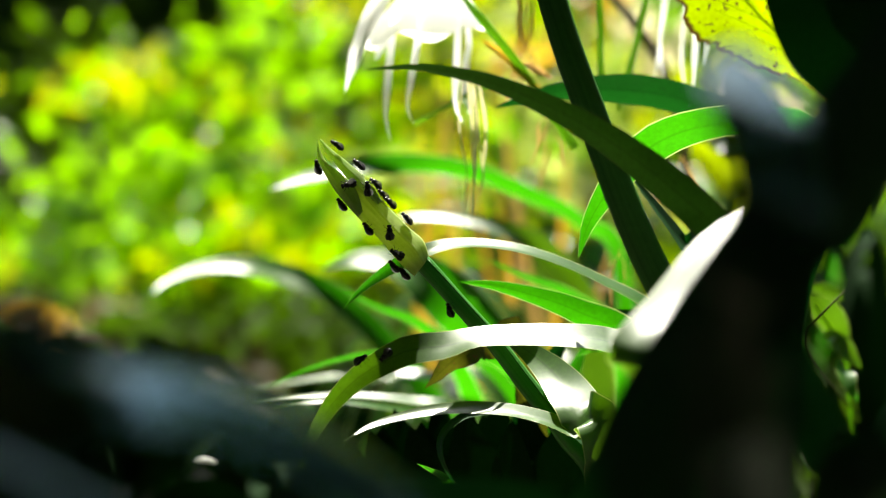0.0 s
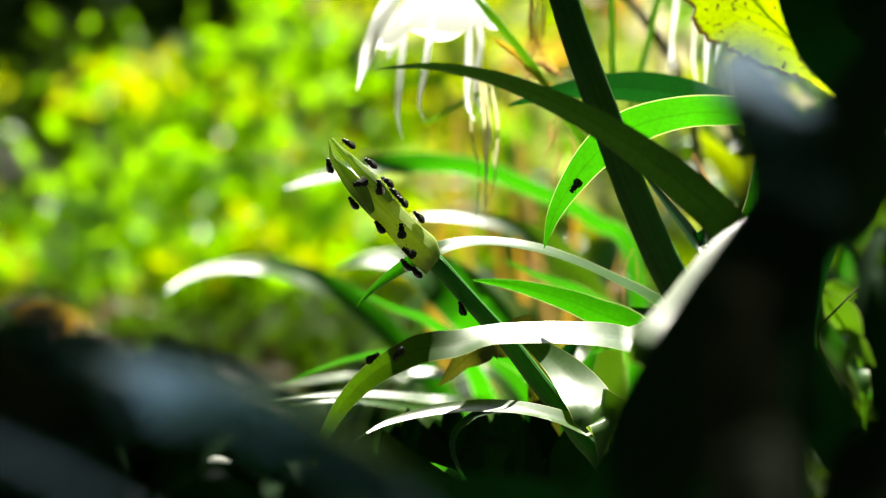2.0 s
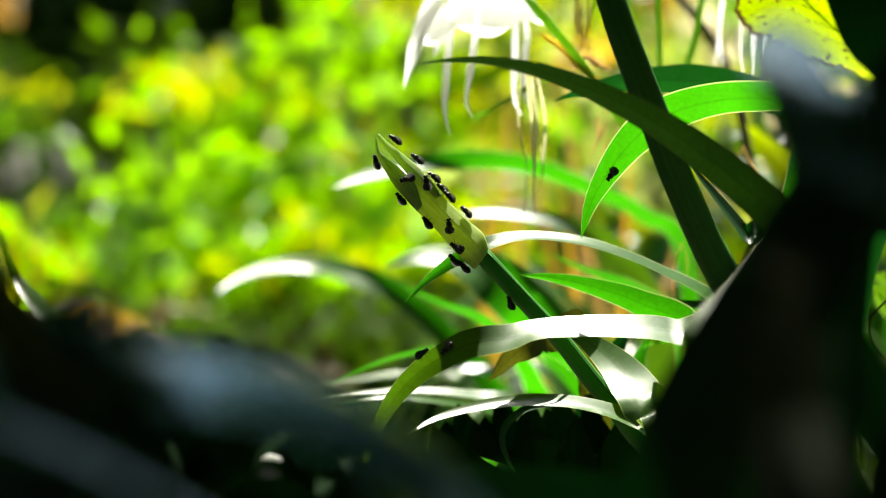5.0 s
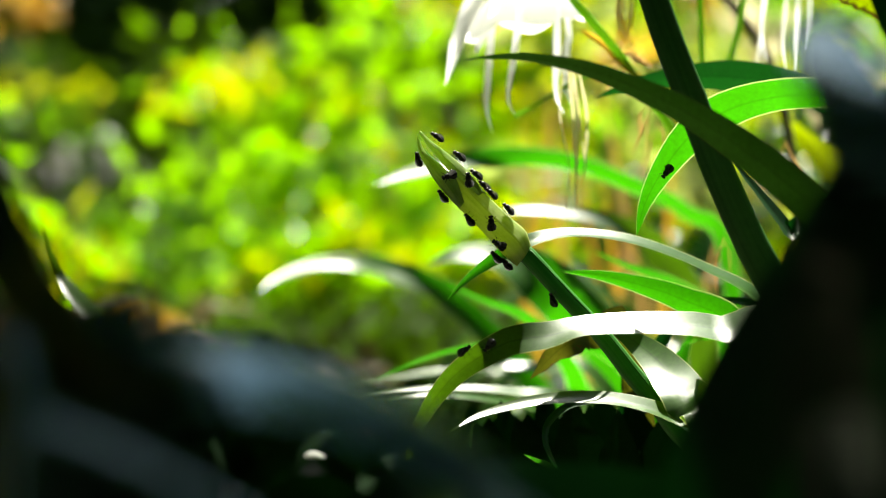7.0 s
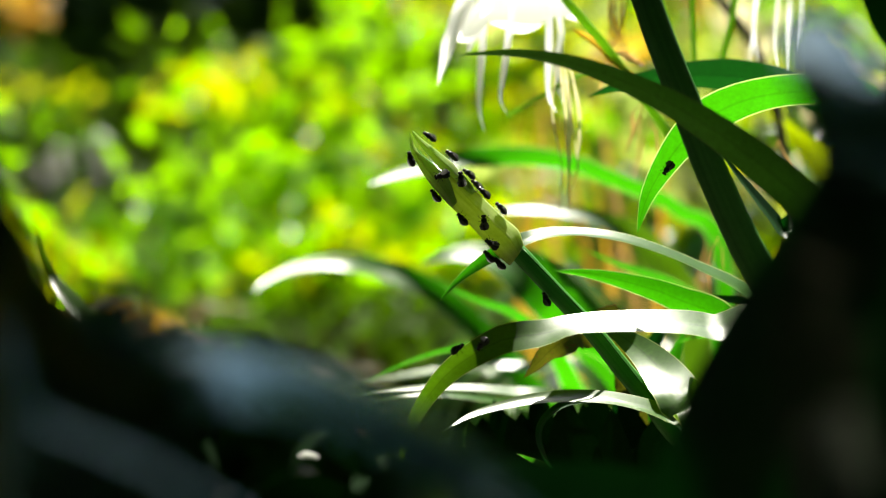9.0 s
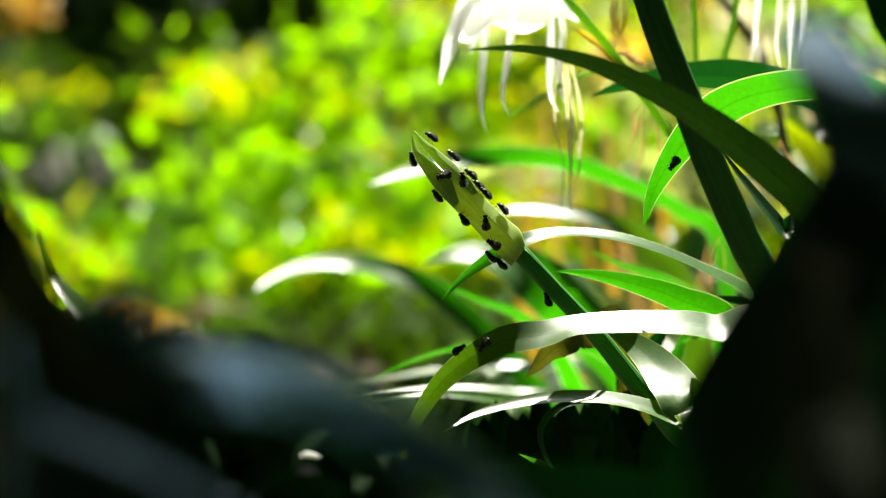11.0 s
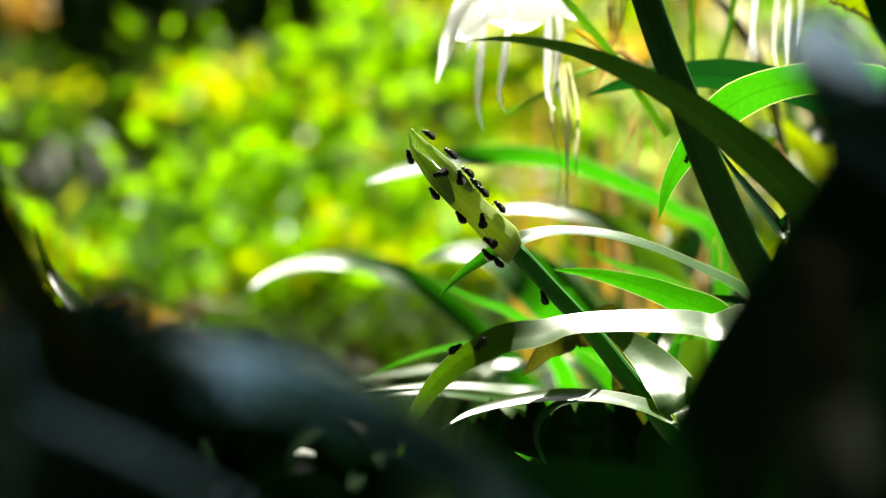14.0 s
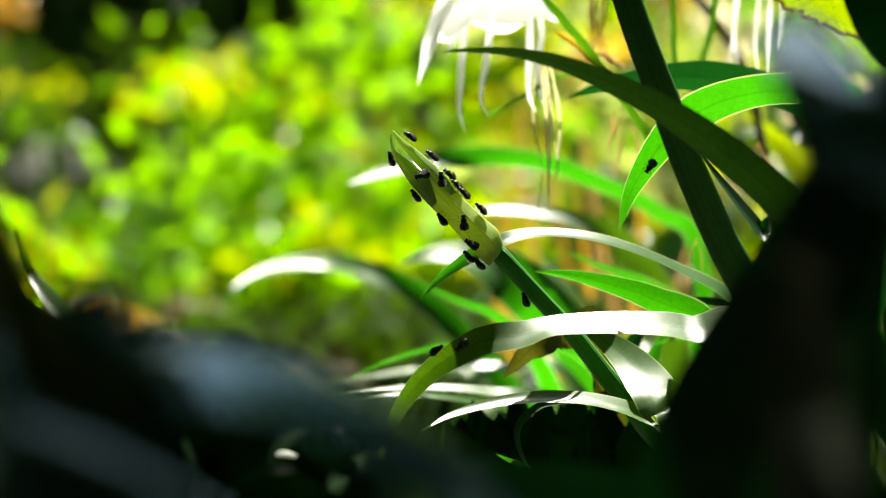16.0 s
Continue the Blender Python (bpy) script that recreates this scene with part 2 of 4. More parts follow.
def strap(pts, width, angles, origin, fold=0.18, n=72, taper=0.45, base=0.75, wave=0.03, ragged=0.0, thick=0.0005, seed=0, round_tip=0.8):
    """A strap leaf from tip to base. pts: its midline; angles: degrees by which the blade leans away
    from facing the path, point by point; fold: depth of its channel against its width."""
    rnd = random.Random(seed)
    ctl = [(*p, a) for p, a in zip(pts, angles)]
    C = spline(ctl, n)
    mid, ang = C[:, :3], np.radians(C[:, 3])
    T = np.gradient(mid, axis=0)
    T /= np.linalg.norm(T, axis=1)[:, None]
    view = np.array((0, 1.0, 0))
    cross = (-1, -0.62, -0.25, 0, 0.25, 0.62, 1)
    verts, uvs = [], []
    for i in range(n + 1):
        s = i / n
        side = np.cross(T[i], view)
        side /= max(np.linalg.norm(side), 1e-6)
        up = np.cross(side, T[i])
        across = side * cos(ang[i]) + up * sin(ang[i])
        nor = np.cross(T[i], across)
        if nor[2] < 0:
            nor = -nor
        w = width * min(1, (s / taper) ** round_tip if s < taper else 1) * (1 - (1 - base) * max(0, (s - 0.6) / 0.4))
        w = max(w, width * 0.012) * 0.5
        for j, c in enumerate(cross):
            wob = wave * width * sin(s * 17 + j * 1.3 + seed)
            cut = 1 - ragged * abs(noise.noise((s * 32, j * 0.1 + seed, 3))) * 2 * (abs(c) > 0.9) if ragged else 1
            q = mid[i] + across * (c * w * cut) + nor * (fold * w * (abs(c) ** 1.3) + wob * abs(c) * 0.5)
            verts.append(q - np.array(origin))
            uvs.append(((c + 1) / 2, s))
    k = len(cross)
    faces = [(i * k + j, i * k + j + 1, (i + 1) * k + j + 1, (i + 1) * k + j) for i in range(n) for j in range(k - 1)]
    return mesh_from("leaf", verts, faces, uvs)


def tube(pts, radii, origin, sides=12, n=30, flat=1.0, ribs=0.0):
    """A closed tapered stem along pts. radii: point by point."""
    C = spline([(*p, r) for p, r in zip(pts, radii)], n)
    mid, rad = C[:, :3], np.maximum(C[:, 3], 0.0001)
    T = np.gradient(mid, axis=0)
    T /= np.linalg.norm(T, axis=1)[:, None]
    verts, uvs = [], []
    ref = np.array((0, 1.0, 0.02))
    for i in range(n + 1):
        a = np.cross(T[i], ref)
        if np.linalg.norm(a) < 0.05:
            a = np.cross(T[i], (1.0, 0, 0))
        a /= np.linalg.norm(a)
        b = np.cross(T[i], a)
        for j in range(sides):
            th = 2 * pi * j / sides
            r = rad[i] * (1 + ribs * cos(th * 3))
            verts.append(mid[i] + a * r * cos(th) + b * r * flat * sin(th) - np.array(origin))
            uvs.append((j / sides, i / n))
    faces = [(i * sides + j, i * sides + (j + 1) % sides, (i + 1) * sides + (j + 1) % sides, (i + 1) * sides + j)
             for i in range(n) for j in range(sides)]
    faces += [tuple(range(sides))[::-1], tuple(n * sides + j for j in range(sides))]
    return mesh_from("stem", verts, faces, uvs)


def husk(rows, y, depth, keel, origin, n=40, close=0.0):
    """A flattened pod between a left and a right edge, with a keel along its front. keel: where across it lies; close: how far it thins towards its top."""
    C = spline(rows, n)
    verts, uvs = [], []
    # across (0 left edge, 1 right edge) and depth (front negative)
    ring = [(0, 0), (keel * 0.28, -0.62), (keel * 0.62, -0.90), (keel * 0.93, -1.02), (keel, -1.10), (keel + (1 - keel) * 0.12, -1.0), (keel + (1 - keel) * 0.5, -0.62), (keel + (1 - keel) * 0.85, -0.26),
            (1, 0), (0.88, 0.5), (0.65, 0.85), (0.35, 0.85), (0.12, 0.5)]
    for i in range(n + 1):
        lx, lz, rx, rz = C[i]
        w = math.hypot(rx - lx, rz - lz)
        fluting = (1 + 0.05 * noise.noise((i * 0.35, y * 40, 1))) * (1 - close * max(0, i / n - 0.5) / 0.5)
        for j, (u, d) in enumerate(ring):
            verts.append((lx + (rx - lx) * u - origin[0], y + d * depth * w * fluting - origin[1], lz + (rz - lz) * u - origin[2]))
            uvs.append((j / len(ring), i / n))
    k = len(ring)
    faces = [(i * k + j, i * k + (j + 1) % k, (i + 1) * k + (j + 1) % k, (i + 1) * k + j) for i in range(n) for j in range(k)]
    faces += [tuple(range(k))[::-1], tuple(n * k + j for j in range(k))]
    return mesh_from("husk", verts, faces, uvs)


def leaf_cloud(centres, size, spread, per, seed, origin=(0, 0, 0), aspect=0.45, hang=0.3):
    """Many small folded leaves in clumps around the centres, as one mesh."""
    r = np.random.RandomState(seed)
    verts, faces, uvs = [], [], []
    for c in centres:
        for _ in range(per):
            d = r.normal(size=3)
            d *= spread * r.rand() ** 0.5 / np.linalg.norm(d)
            o = np.array(c) + d - np.array(origin)
            t = r.normal(size=3); t[2] -= hang; t /= np.linalg.norm(t)
            s = np.cross(t, r.normal(size=3)); s /= np.linalg.norm(s)
            nn = np.cross(t, s)
            l = size * (0.6 + 0.7 * r.rand()); w = l * aspect * 0.5
            k = len(verts)
            verts += [o, o + t * l * 0.35 + s * w + nn * w * 0.3, o + t * l, o + t * l * 0.35 - s * w + nn * w * 0.3, o + t * l * 0.4]
            uvs += [(0.5, 0), (1, 0.35), (0.5, 1), (0, 0.35), (0.5, 0.4)]
            faces += [(k, k + 1, k + 4), (k + 1, k + 2, k + 4), (k + 2, k + 3, k + 4), (k + 3, k, k + 4)]
    return mesh_from("leaves", verts, faces, uvs)


# ---- ground ----
def build_ground():
    xs = np.concatenate([[-400, -60, -15], np.linspace(-5, 5, 81), [15, 60, 400]])
    ys = np.concatenate([[-400, -60, -12], np.linspace(-4, 12, 129), [25, 80, 400]])
    verts = []
    for y in ys:
        for x in xs:
            z = 0.0
            if abs(x) < 5.1 and -4.1 < y < 12.1:
                z = 0.03 * noise.noise((x * 1.3, y * 1.3, 0)) + 0.012 * noise.noise((x * 6, y * 6, 4))
            verts.append((x, y, z))
    w = len(xs)
    faces = [(j * w + i, j * w + i + 1, (j + 1) * w + i + 1, (j + 1) * w + i) for j in range(len(ys) - 1) for i in range(w - 1)]
    g = part("ground", mesh_from("ground", verts, faces), SOIL, None)
    tagged(g, "bare brown garden soil under the plants", "ground", kind="structure")


build_ground()


# ---- the lily with the bud ----
def bud_lily():
    o = Vector((0.1659, 1.2, -0.0004)); o.z = 0
    lily = thing("spider_lily", o, "green spider lily with a slanting scape and closed bud", "plant", "spider lilies")
    A = (tuple(o))
    stem = part("scape", tube([(0.0355, 1.2, 0.3433), (0.0409, 1.2, 0.337), (0.06, 1.2, 0.3164), (0.0795, 1.2, 0.2957), (0.0976, 1.2, 0.2731), (0.1172, 1.2, 0.249), (0.143, 1.2, 0.2021), (o.x, 1.2, 0.02)],
                [0.0040, 0.0047, 0.0046, 0.0048, 0.0052, 0.0056, 0.007, 0.009], A, 14, 40, 0.75, 0.05), SCAPE, lily)
    # each row: left edge x, z and right edge x, z
    bud = part("bud", husk([(0.0352, 0.3315, 0.0427, 0.3418), (0.0324, 0.3338, 0.0420, 0.3445), (0.0273, 0.3382, 0.0395, 0.3507), (0.0193, 0.3473, 0.0316, 0.3574), (0.0117, 0.3555, 0.0236, 0.3650), (0.0043, 0.3624, 0.0160, 0.3726), (-0.0024, 0.3694, 0.0093, 0.3807), (-0.0057, 0.3741, 0.0056, 0.3842), (-0.0049, 0.3777, 0.0027, 0.3835)], 1.2, 0.40, 0.62, A, close=0.75), SPATHE, stem, "pale yellow-green closed bud")
    part("valve", husk([(0.0049, 0.3622, 0.0078, 0.3658), (-0.0021, 0.3692, 0.0053, 0.3735), (-0.0063, 0.3741, 0.0019, 0.3794), (-0.0106, 0.3803, -0.0017, 0.3820), (-0.0140, 0.3861, -0.0051, 0.3849), (-0.0162, 0.3905, -0.0090, 0.3880), (-0.0172, 0.3941, -0.0126, 0.3912), (-0.0175, 0.3979, -0.0157, 0.3965), (-0.0176, 0.4012, -0.0172, 0.4015)], 1.1972, 0.36, 0.35, A), VALVE, bud)
    part("valve", husk([(0.0137, 0.3683, 0.0175, 0.3708), (0.0082, 0.3739, 0.0126, 0.3775), (0.0043, 0.3779, 0.0090, 0.3813), (-0.0006, 0.3817, 0.0044, 0.3863), (-0.0048, 0.3863, -0.0005, 0.3903), (-0.0091, 0.3913, -0.0050, 0.3938), (-0.0130, 0.3962, -0.0104, 0.3978), (-0.0164, 0.4021, -0.0157, 0.4027)], 1.1985, 0.45, 0.55, A), VALVE, bud)
    part("inner_valve", husk([(0.0041, 0.3723, 0.0064, 0.3765), (-0.0017, 0.3781, 0.0033, 0.3806), (-0.0056, 0.3822, -0.0020, 0.3817), (-0.0093, 0.3862, -0.0045, 0.3846), (-0.0123, 0.3903, -0.0093, 0.3886), (-0.0142, 0.3938, -0.0133, 0.3930)], 1.203, 0.25, 0.5, A), RIDGE, bud, "deep green inner face of the bud")
    part("ridge", tube([(0.0422, 1.197, 0.3402), (0.0622, 1.196, 0.3194), (0.0816, 1.196, 0.2985), (0.0999, 1.196, 0.2757), (0.1195, 1.196, 0.2517)], [0.0005] * 5, A, 6, 24), SCAPE, stem)
    def blade(pts, w, ang, mat=LEAF, **kw):
        return part("leaf", strap(pts, w, ang, A, **kw), mat, lily)
    arch = blade([(-0.0248, 1.17, 0.2224), (-0.0144, 1.17, 0.2534), (0.0022, 1.17, 0.2768), (0.0251, 1.17, 0.2923), (0.0381, 1.17, 0.2963), (0.0519, 1.17, 0.2980), (0.0643, 1.17, 0.3017), (0.0804, 1.17, 0.3034), (0.1095, 1.17, 0.3040), (0.1393, 1.175, 0.3006), (0.1745, 1.175, 0.2836), (o.x + 0.01, 1.22, 0.05)],
          0.0225, (19, 19, 17, 24, 33, 50, 65, 67, 64, 59, 50, 20), LEAF, taper=0.3, seed=1, fold=0.10, wave=0.0)
    blade([(0.0839, 1.245, 0.2973), (0.1011, 1.225, 0.2883), (0.1142, 1.203, 0.2773), (0.1233, 1.18, 0.2637), (0.1357, 1.165, 0.2378), (o.x - 0.01, 1.21, 0.03)],
          0.026, (12, 17, 20, 24, 25, 20), LEAF, taper=0.22, seed=2, fold=0.1, wave=0.0)
    blade([(-0.0006, 1.152, 0.2503), (0.0163, 1.165, 0.2575), (0.0412, 1.172, 0.2631), (0.0663, 1.176, 0.2647), (0.0927, 1.176, 0.2624), (0.1178, 1.176, 0.2543), (0.1375, 1.18, 0.2395)] + [(o.x + 0.03, 1.19, 0.03)],
          0.020, (55, 55, 57, 62, 66, 62, 50, 20), LEAF, seed=3)
    blade([(0.0627, 1.16, 0.2211), (0.0516, 1.16, 0.2372), (0.0503, 1.165, 0.2511), (0.0616, 1.17, 0.2609), (0.0813, 1.18, 0.2622), (0.1028, 1.19, 0.2588), (0.1247, 1.2, 0.249), (0.1519, 1.2, 0.2142), (o.x, 1.18, 0.03)],
          0.019, (40, 50, 60, 72, 76, 72, 60, 40, 20), LEAF_DARK, seed=4)
    blade([(0.1338, 1.34, 0.2912), (0.1213, 1.33, 0.2722), (0.109, 1.32, 0.2468), (0.1018, 1.31, 0.2152), (0.1087, 1.29, 0.1531), (o.x - 0.03, 1.25, 0.02)],
          0.017, (5, 5, 5, 5, 5, 5), LEAF_DARK, seed=5, taper=0.15)
    blade([(0.146, 1.36, 0.2825), (0.1333, 1.35, 0.2564), (0.1191, 1.34, 0.2274), (0.1143, 1.32, 0.1936), (o.x - 0.02, 1.28, 0.02)],
          0.017, (10, 10, 10, 10, 10), LEAF_BRIGHT, seed=6, taper=0.15)
    blade([(-0.0019, 1.23, 0.3101), (0.0095, 1.24, 0.3219), (0.0266, 1.25, 0.3333), (0.0455, 1.255, 0.3421), (0.0659, 1.26, 0.3451), (0.0910, 1.26, 0.3430), (0.1145, 1.26, 0.3367), (0.1412, 1.26, 0.3257), (0.1711, 1.26, 0.3094), (0.2029, 1.26, 0.2737), (o.x + 0.04, 1.28, 0.03)],
          0.0180, (-10, -10, 5, 50, 72, 76, 77, 76, 66, 40, 20), LEAF_BRIGHT, seed=7, wave=0.01, taper=0.25)
    blade([(0.0620, 1.26, 0.3243), (0.0833, 1.26, 0.3222), (0.1084, 1.26, 0.3162), (0.1304, 1.26, 0.3084), (0.1587, 1.26, 0.2927), (0.1938, 1.26, 0.2389), (o.x + 0.03, 1.3, 0.03)],
          0.019, (-6, -6, -6, -6, -6, -6, -6), LEAF_BRIGHT, seed=8, taper=0.25)
    blade([(0.1198, 1.28, 0.3027), (0.1405, 1.28, 0.3066), (0.1739, 1.28, 0.3034), (0.2029, 1.28, 0.2778), (o.x + 0.05, 1.27, 0.03)],
          0.014, (38, 40, 38, 30, 20), LEAF_DARK, seed=9)
    blade([(0.0443, 1.25, 0.2654), (0.053, 1.25, 0.2748), (0.0648, 1.25, 0.2852), (0.0826, 1.27, 0.2884), (0.1065, 1.31, 0.2679), (o.x - 0.03, 1.38, 0.02)],
          0.019, (0, 0, 0, 5, 10, 10), LEAF_WITHERED, seed=10, ragged=0.4, taper=0.09)
    blade([(0.04, 1.22, 0.2283), (0.047, 1.22, 0.2249), (0.0561, 1.22, 0.2188), (0.0691, 1.22, 0.1923), (o.x - 0.04, 1.22, 0.02)], 0.0055, (-15,) * 5, LEAF_BRIGHT, seed=16, taper=0.1)
    blade([(0.0853, 1.2, 0.2118), (0.0754, 1.2, 0.2136), (0.0648, 1.2, 0.2172), (0.0574, 1.2, 0.2021), (o.x - 0.05, 1.2, 0.02)], 0.0030, (-15,) * 5, LEAF_BRIGHT, seed=17, taper=0.1)
    # upright blades low in the clump, coloured near-black in place of its shade
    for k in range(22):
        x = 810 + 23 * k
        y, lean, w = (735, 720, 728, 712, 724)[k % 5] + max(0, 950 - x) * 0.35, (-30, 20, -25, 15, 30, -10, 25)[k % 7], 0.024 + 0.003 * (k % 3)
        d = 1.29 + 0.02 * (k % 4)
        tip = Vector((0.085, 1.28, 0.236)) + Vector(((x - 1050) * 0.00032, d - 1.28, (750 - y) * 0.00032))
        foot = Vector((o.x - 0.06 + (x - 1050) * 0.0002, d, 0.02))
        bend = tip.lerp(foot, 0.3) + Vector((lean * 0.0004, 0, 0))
        blade([tuple(tip), tuple(tip.lerp(bend, 0.5)), tuple(bend), tuple(tip.lerp(foot, 0.65) + Vector((lean * 0.0003, 0, 0))), tuple(foot)], w, (0, 2, 4, 4, 4), LEAF_LOW_SHADE, seed=80 + k, taper=0.12)
    return lily, arch


LILY_A, ARCH_LEAF = bud_lily()


# ---- the lily with open flowers ----
def flower_lily():
    o = Vector((0.2582, 1.22, -0.0074)); o.z = 0
    A = tuple(o)
    lily = thing("spider_lily", o, "tall spider lily with white flowers and dark stalk", "plant", "spider lilies")
    part("scape", tube([(0.091, 1.17, 0.5157), (0.0988, 1.165, 0.4839), (0.1091, 1.16, 0.4523), (0.1223, 1.155, 0.418), (0.1363, 1.15, 0.3811), (0.1531, 1.15, 0.3453), (0.1692, 1.15, 0.3152), (0.1988, 1.16, 0.2503), (o.x, o.y, 0.02)],
         [0.0072, 0.0074, 0.0076, 0.008, 0.0082, 0.0085, 0.009, 0.0095, 0.011], A, 14, 44, 0.55), SCAPE_DARK, lily)
    def blade(pts, w, ang, mat=LEAF, **kw):
        return part("leaf", strap(pts, w, ang, A, **kw), mat, lily)
    blade([(0.0848, 1.34, 0.4204), (0.1047, 1.34, 0.4271), (0.1312, 1.34, 0.4323), (0.1575, 1.34, 0.4334), (0.1841, 1.34, 0.4310), (0.2140, 1.34, 0.4228), (0.2748, 1.34, 0.4018), (0.2801, 1.34, 0.3691), (0.2646, 1.34, 0.3082), (0.2559, 1.34, 0.2199), (o.x, 1.3, 0.03)],
          0.0195, (-15, -15, -15, -15, -15, -20, -10, 0, 0, 0, 0), LEAF_DARK, seed=12, taper=0.14)
    blade([(0.1467, 1.24, 0.3970), (0.1580, 1.24, 0.3809), (0.1703, 1.24, 0.3657), (0.1840, 1.24, 0.3480), (0.2006, 1.24, 0.3191)] + [(o.x, 1.25, 0.02)],
          0.0135, (52, 52, 52, 52, 30, 20), LEAF_DARK, seed=13, taper=0.16)
    top = part("leaf", strap([(0.0053, 1.12, 0.4404), (0.0317, 1.115, 0.4418), (0.0594, 1.105, 0.4375), (0.0857, 1.095, 0.4281), (0.1123, 1.085, 0.4148), (0.1366, 1.08, 0.3988), (0.1594, 1.075, 0.3807), (0.1790, 1.07, 0.3602), (0.1943, 1.07, 0.3207), (0.2042, 1.075, 0.2606)] + [(o.x - 0.03, 1.17, 0.03)],
               0.0185, (-35, -33, -30, -25, -20, -15, -10, -10, -10, -10, -10), A, seed=14, fold=0.12, taper=0.3), LEAF_OLIVE, lily)
    green = part("leaf", strap([(0.1017, 1.19, 0.3498), (0.1066, 1.19, 0.3679), (0.1163, 1.185, 0.3863), (0.128, 1.18, 0.4017), (0.1428, 1.175, 0.4134), (0.1624, 1.17, 0.4206), (0.1869, 1.17, 0.4232), (0.2159, 1.17, 0.4186), (0.2170, 1.18, 0.380), (0.2030, 1.2, 0.29), (o.x - 0.04, 1.24, 0.03)],
                 0.0235, (-6, -6, -8, -14, -30, -42, -48, -50, -30, -10, -10), A, seed=15, fold=0.1, taper=0.14), LEAF_BRIGHT, lily)
    for pts, r, mat, nm in (
            ([(0.059, 1.4, 0.5003), (0.0758, 1.36, 0.4746), (0.1009, 1.38, 0.4476), (0.125, 1.38, 0.4142), (0.1371, 1.38, 0.3972)], 0.0026, PEDICEL, "pedicel"),
            ([(0.1565, 1.45, 0.5031), (0.1582, 1.45, 0.4747), (0.1595, 1.45, 0.4418), (0.1589, 1.44, 0.4175)], 0.0019, PEDICEL, "pedicel"),
            ([(0.1952, 1.5, 0.506), (0.1903, 1.5, 0.4765), (0.1831, 1.5, 0.4426), (0.1774, 1.5, 0.4212)], 0.0022, PEDICEL, "pedicel"),
            ([(0.1291, 1.4, 0.4934), (0.134, 1.4, 0.4728), (0.1411, 1.4, 0.4521), (0.1457, 1.4, 0.4383)], 0.0028, PEDICEL, "pedicel"),
            ([(0.0416, 1.45, 0.4086), (0.0583, 1.42, 0.4193), (0.0748, 1.4, 0.4297), (0.0955, 1.4, 0.4383)], 0.0014, PEDICEL, "pedicel"),
            ([(0.1967, 1.75, 0.5117), (0.2185, 1.75, 0.486), (0.2426, 1.75, 0.4515), (0.2567, 1.74, 0.3998), (0.2611, 1.72, 0.3532), (0.2709, 1.7, 0.2906)], 0.0038, BARK, "dry_stalk")):
        part(nm, tube(pts, [r * 0.8] + [r] * (len(pts) - 1), A, 8, 16), mat, lily)
    # white spider flowers with drooping narrow petals
    def petal(pts, w, mat=PETAL, seed=0):
        return part("petal", strap(pts, w, tuple(20 + 25 * sin(seed + k) for k in range(len(pts))), A, 0.3, 20, 0.3, 0.8, 0.05, seed=seed), mat, lily)
    petal([(-0.0031, 1.4, 0.4273), (0.0045, 1.4, 0.4521), (0.0132, 1.41, 0.4766), (0.0301, 1.42, 0.5014)], 0.0115, seed=1)
    petal([(0.0257, 1.4, 0.3982), (0.0222, 1.4, 0.4142), (0.024, 1.41, 0.4489), (0.0271, 1.41, 0.4766), (0.0371, 1.42, 0.5014)], 0.0046, seed=2)
    petal([(0.0386, 1.38, 0.4102), (0.0345, 1.38, 0.4211), (0.0388, 1.39, 0.4485), (0.0421, 1.4, 0.4762), (0.042, 1.41, 0.5008)], 0.0042, seed=3)
    petal([(0.0682, 1.37, 0.4109), (0.063, 1.37, 0.4227), (0.0641, 1.38, 0.4517), (0.0638, 1.39, 0.4792), (0.0538, 1.4, 0.5003)], 0.0046, seed=4)
    petal([(0.0759, 1.42, 0.4141), (0.0706, 1.42, 0.4316), (0.0729, 1.42, 0.4596), (0.0669, 1.42, 0.4944)], 0.0046, seed=5)
    petal([(0.0157, 1.44, 0.4477), (0.0206, 1.44, 0.4601), (0.0288, 1.44, 0.4778), (0.0409, 1.43, 0.4985)], 0.010, seed=6)
    # membrane cup, open below, with a toothed rim
    verts, faces, uvs = [], [], []
    for i in range(13):
        s = i / 12
        for j in range(48):
            a = 2 * pi * j / 48
            flare = 0.005 + 0.035 * s ** 0.9
            tooth = (0.006 * abs(sin(a * 3)) + 0.003 * sin(a * 5 + 1)) * s ** 4
            ruffle = 1 + 0.06 * s * sin(a * 7)
            verts.append((0.0475 + flare * ruffle * cos(a) - o.x, 1.43 + flare * ruffle * 0.8 * sin(a) - o.y, 0.502 - 0.033 * s - tooth + 0.006 * s * cos(a)))
            uvs.append((j / 48, s))
    faces = [(i * 48 + j, i * 48 + (j + 1) % 48, (i + 1) * 48 + (j + 1) % 48, (i + 1) * 48 + j) for i in range(12) for j in range(48)]
    part("corona", mesh_from("corona", verts, faces, uvs), PETAL, lily, "white membrane cup with a toothed rim")
    rr = random.Random(21)
    part("dry_bract", strap([(0.0777, 1.38, 0.4619), (0.0855, 1.38, 0.4564), (0.0948, 1.38, 0.449), (0.1037, 1.38, 0.4408), (0.1119, 1.38, 0.4333), (0.1215, 1.38, 0.4228)], 0.0060, (10, 25, 40, 20, 30, 10), A, 0.5, 24, 0.2, 0.7, 0.12, 0.3, seed=3), DRY_GOLD, lily)
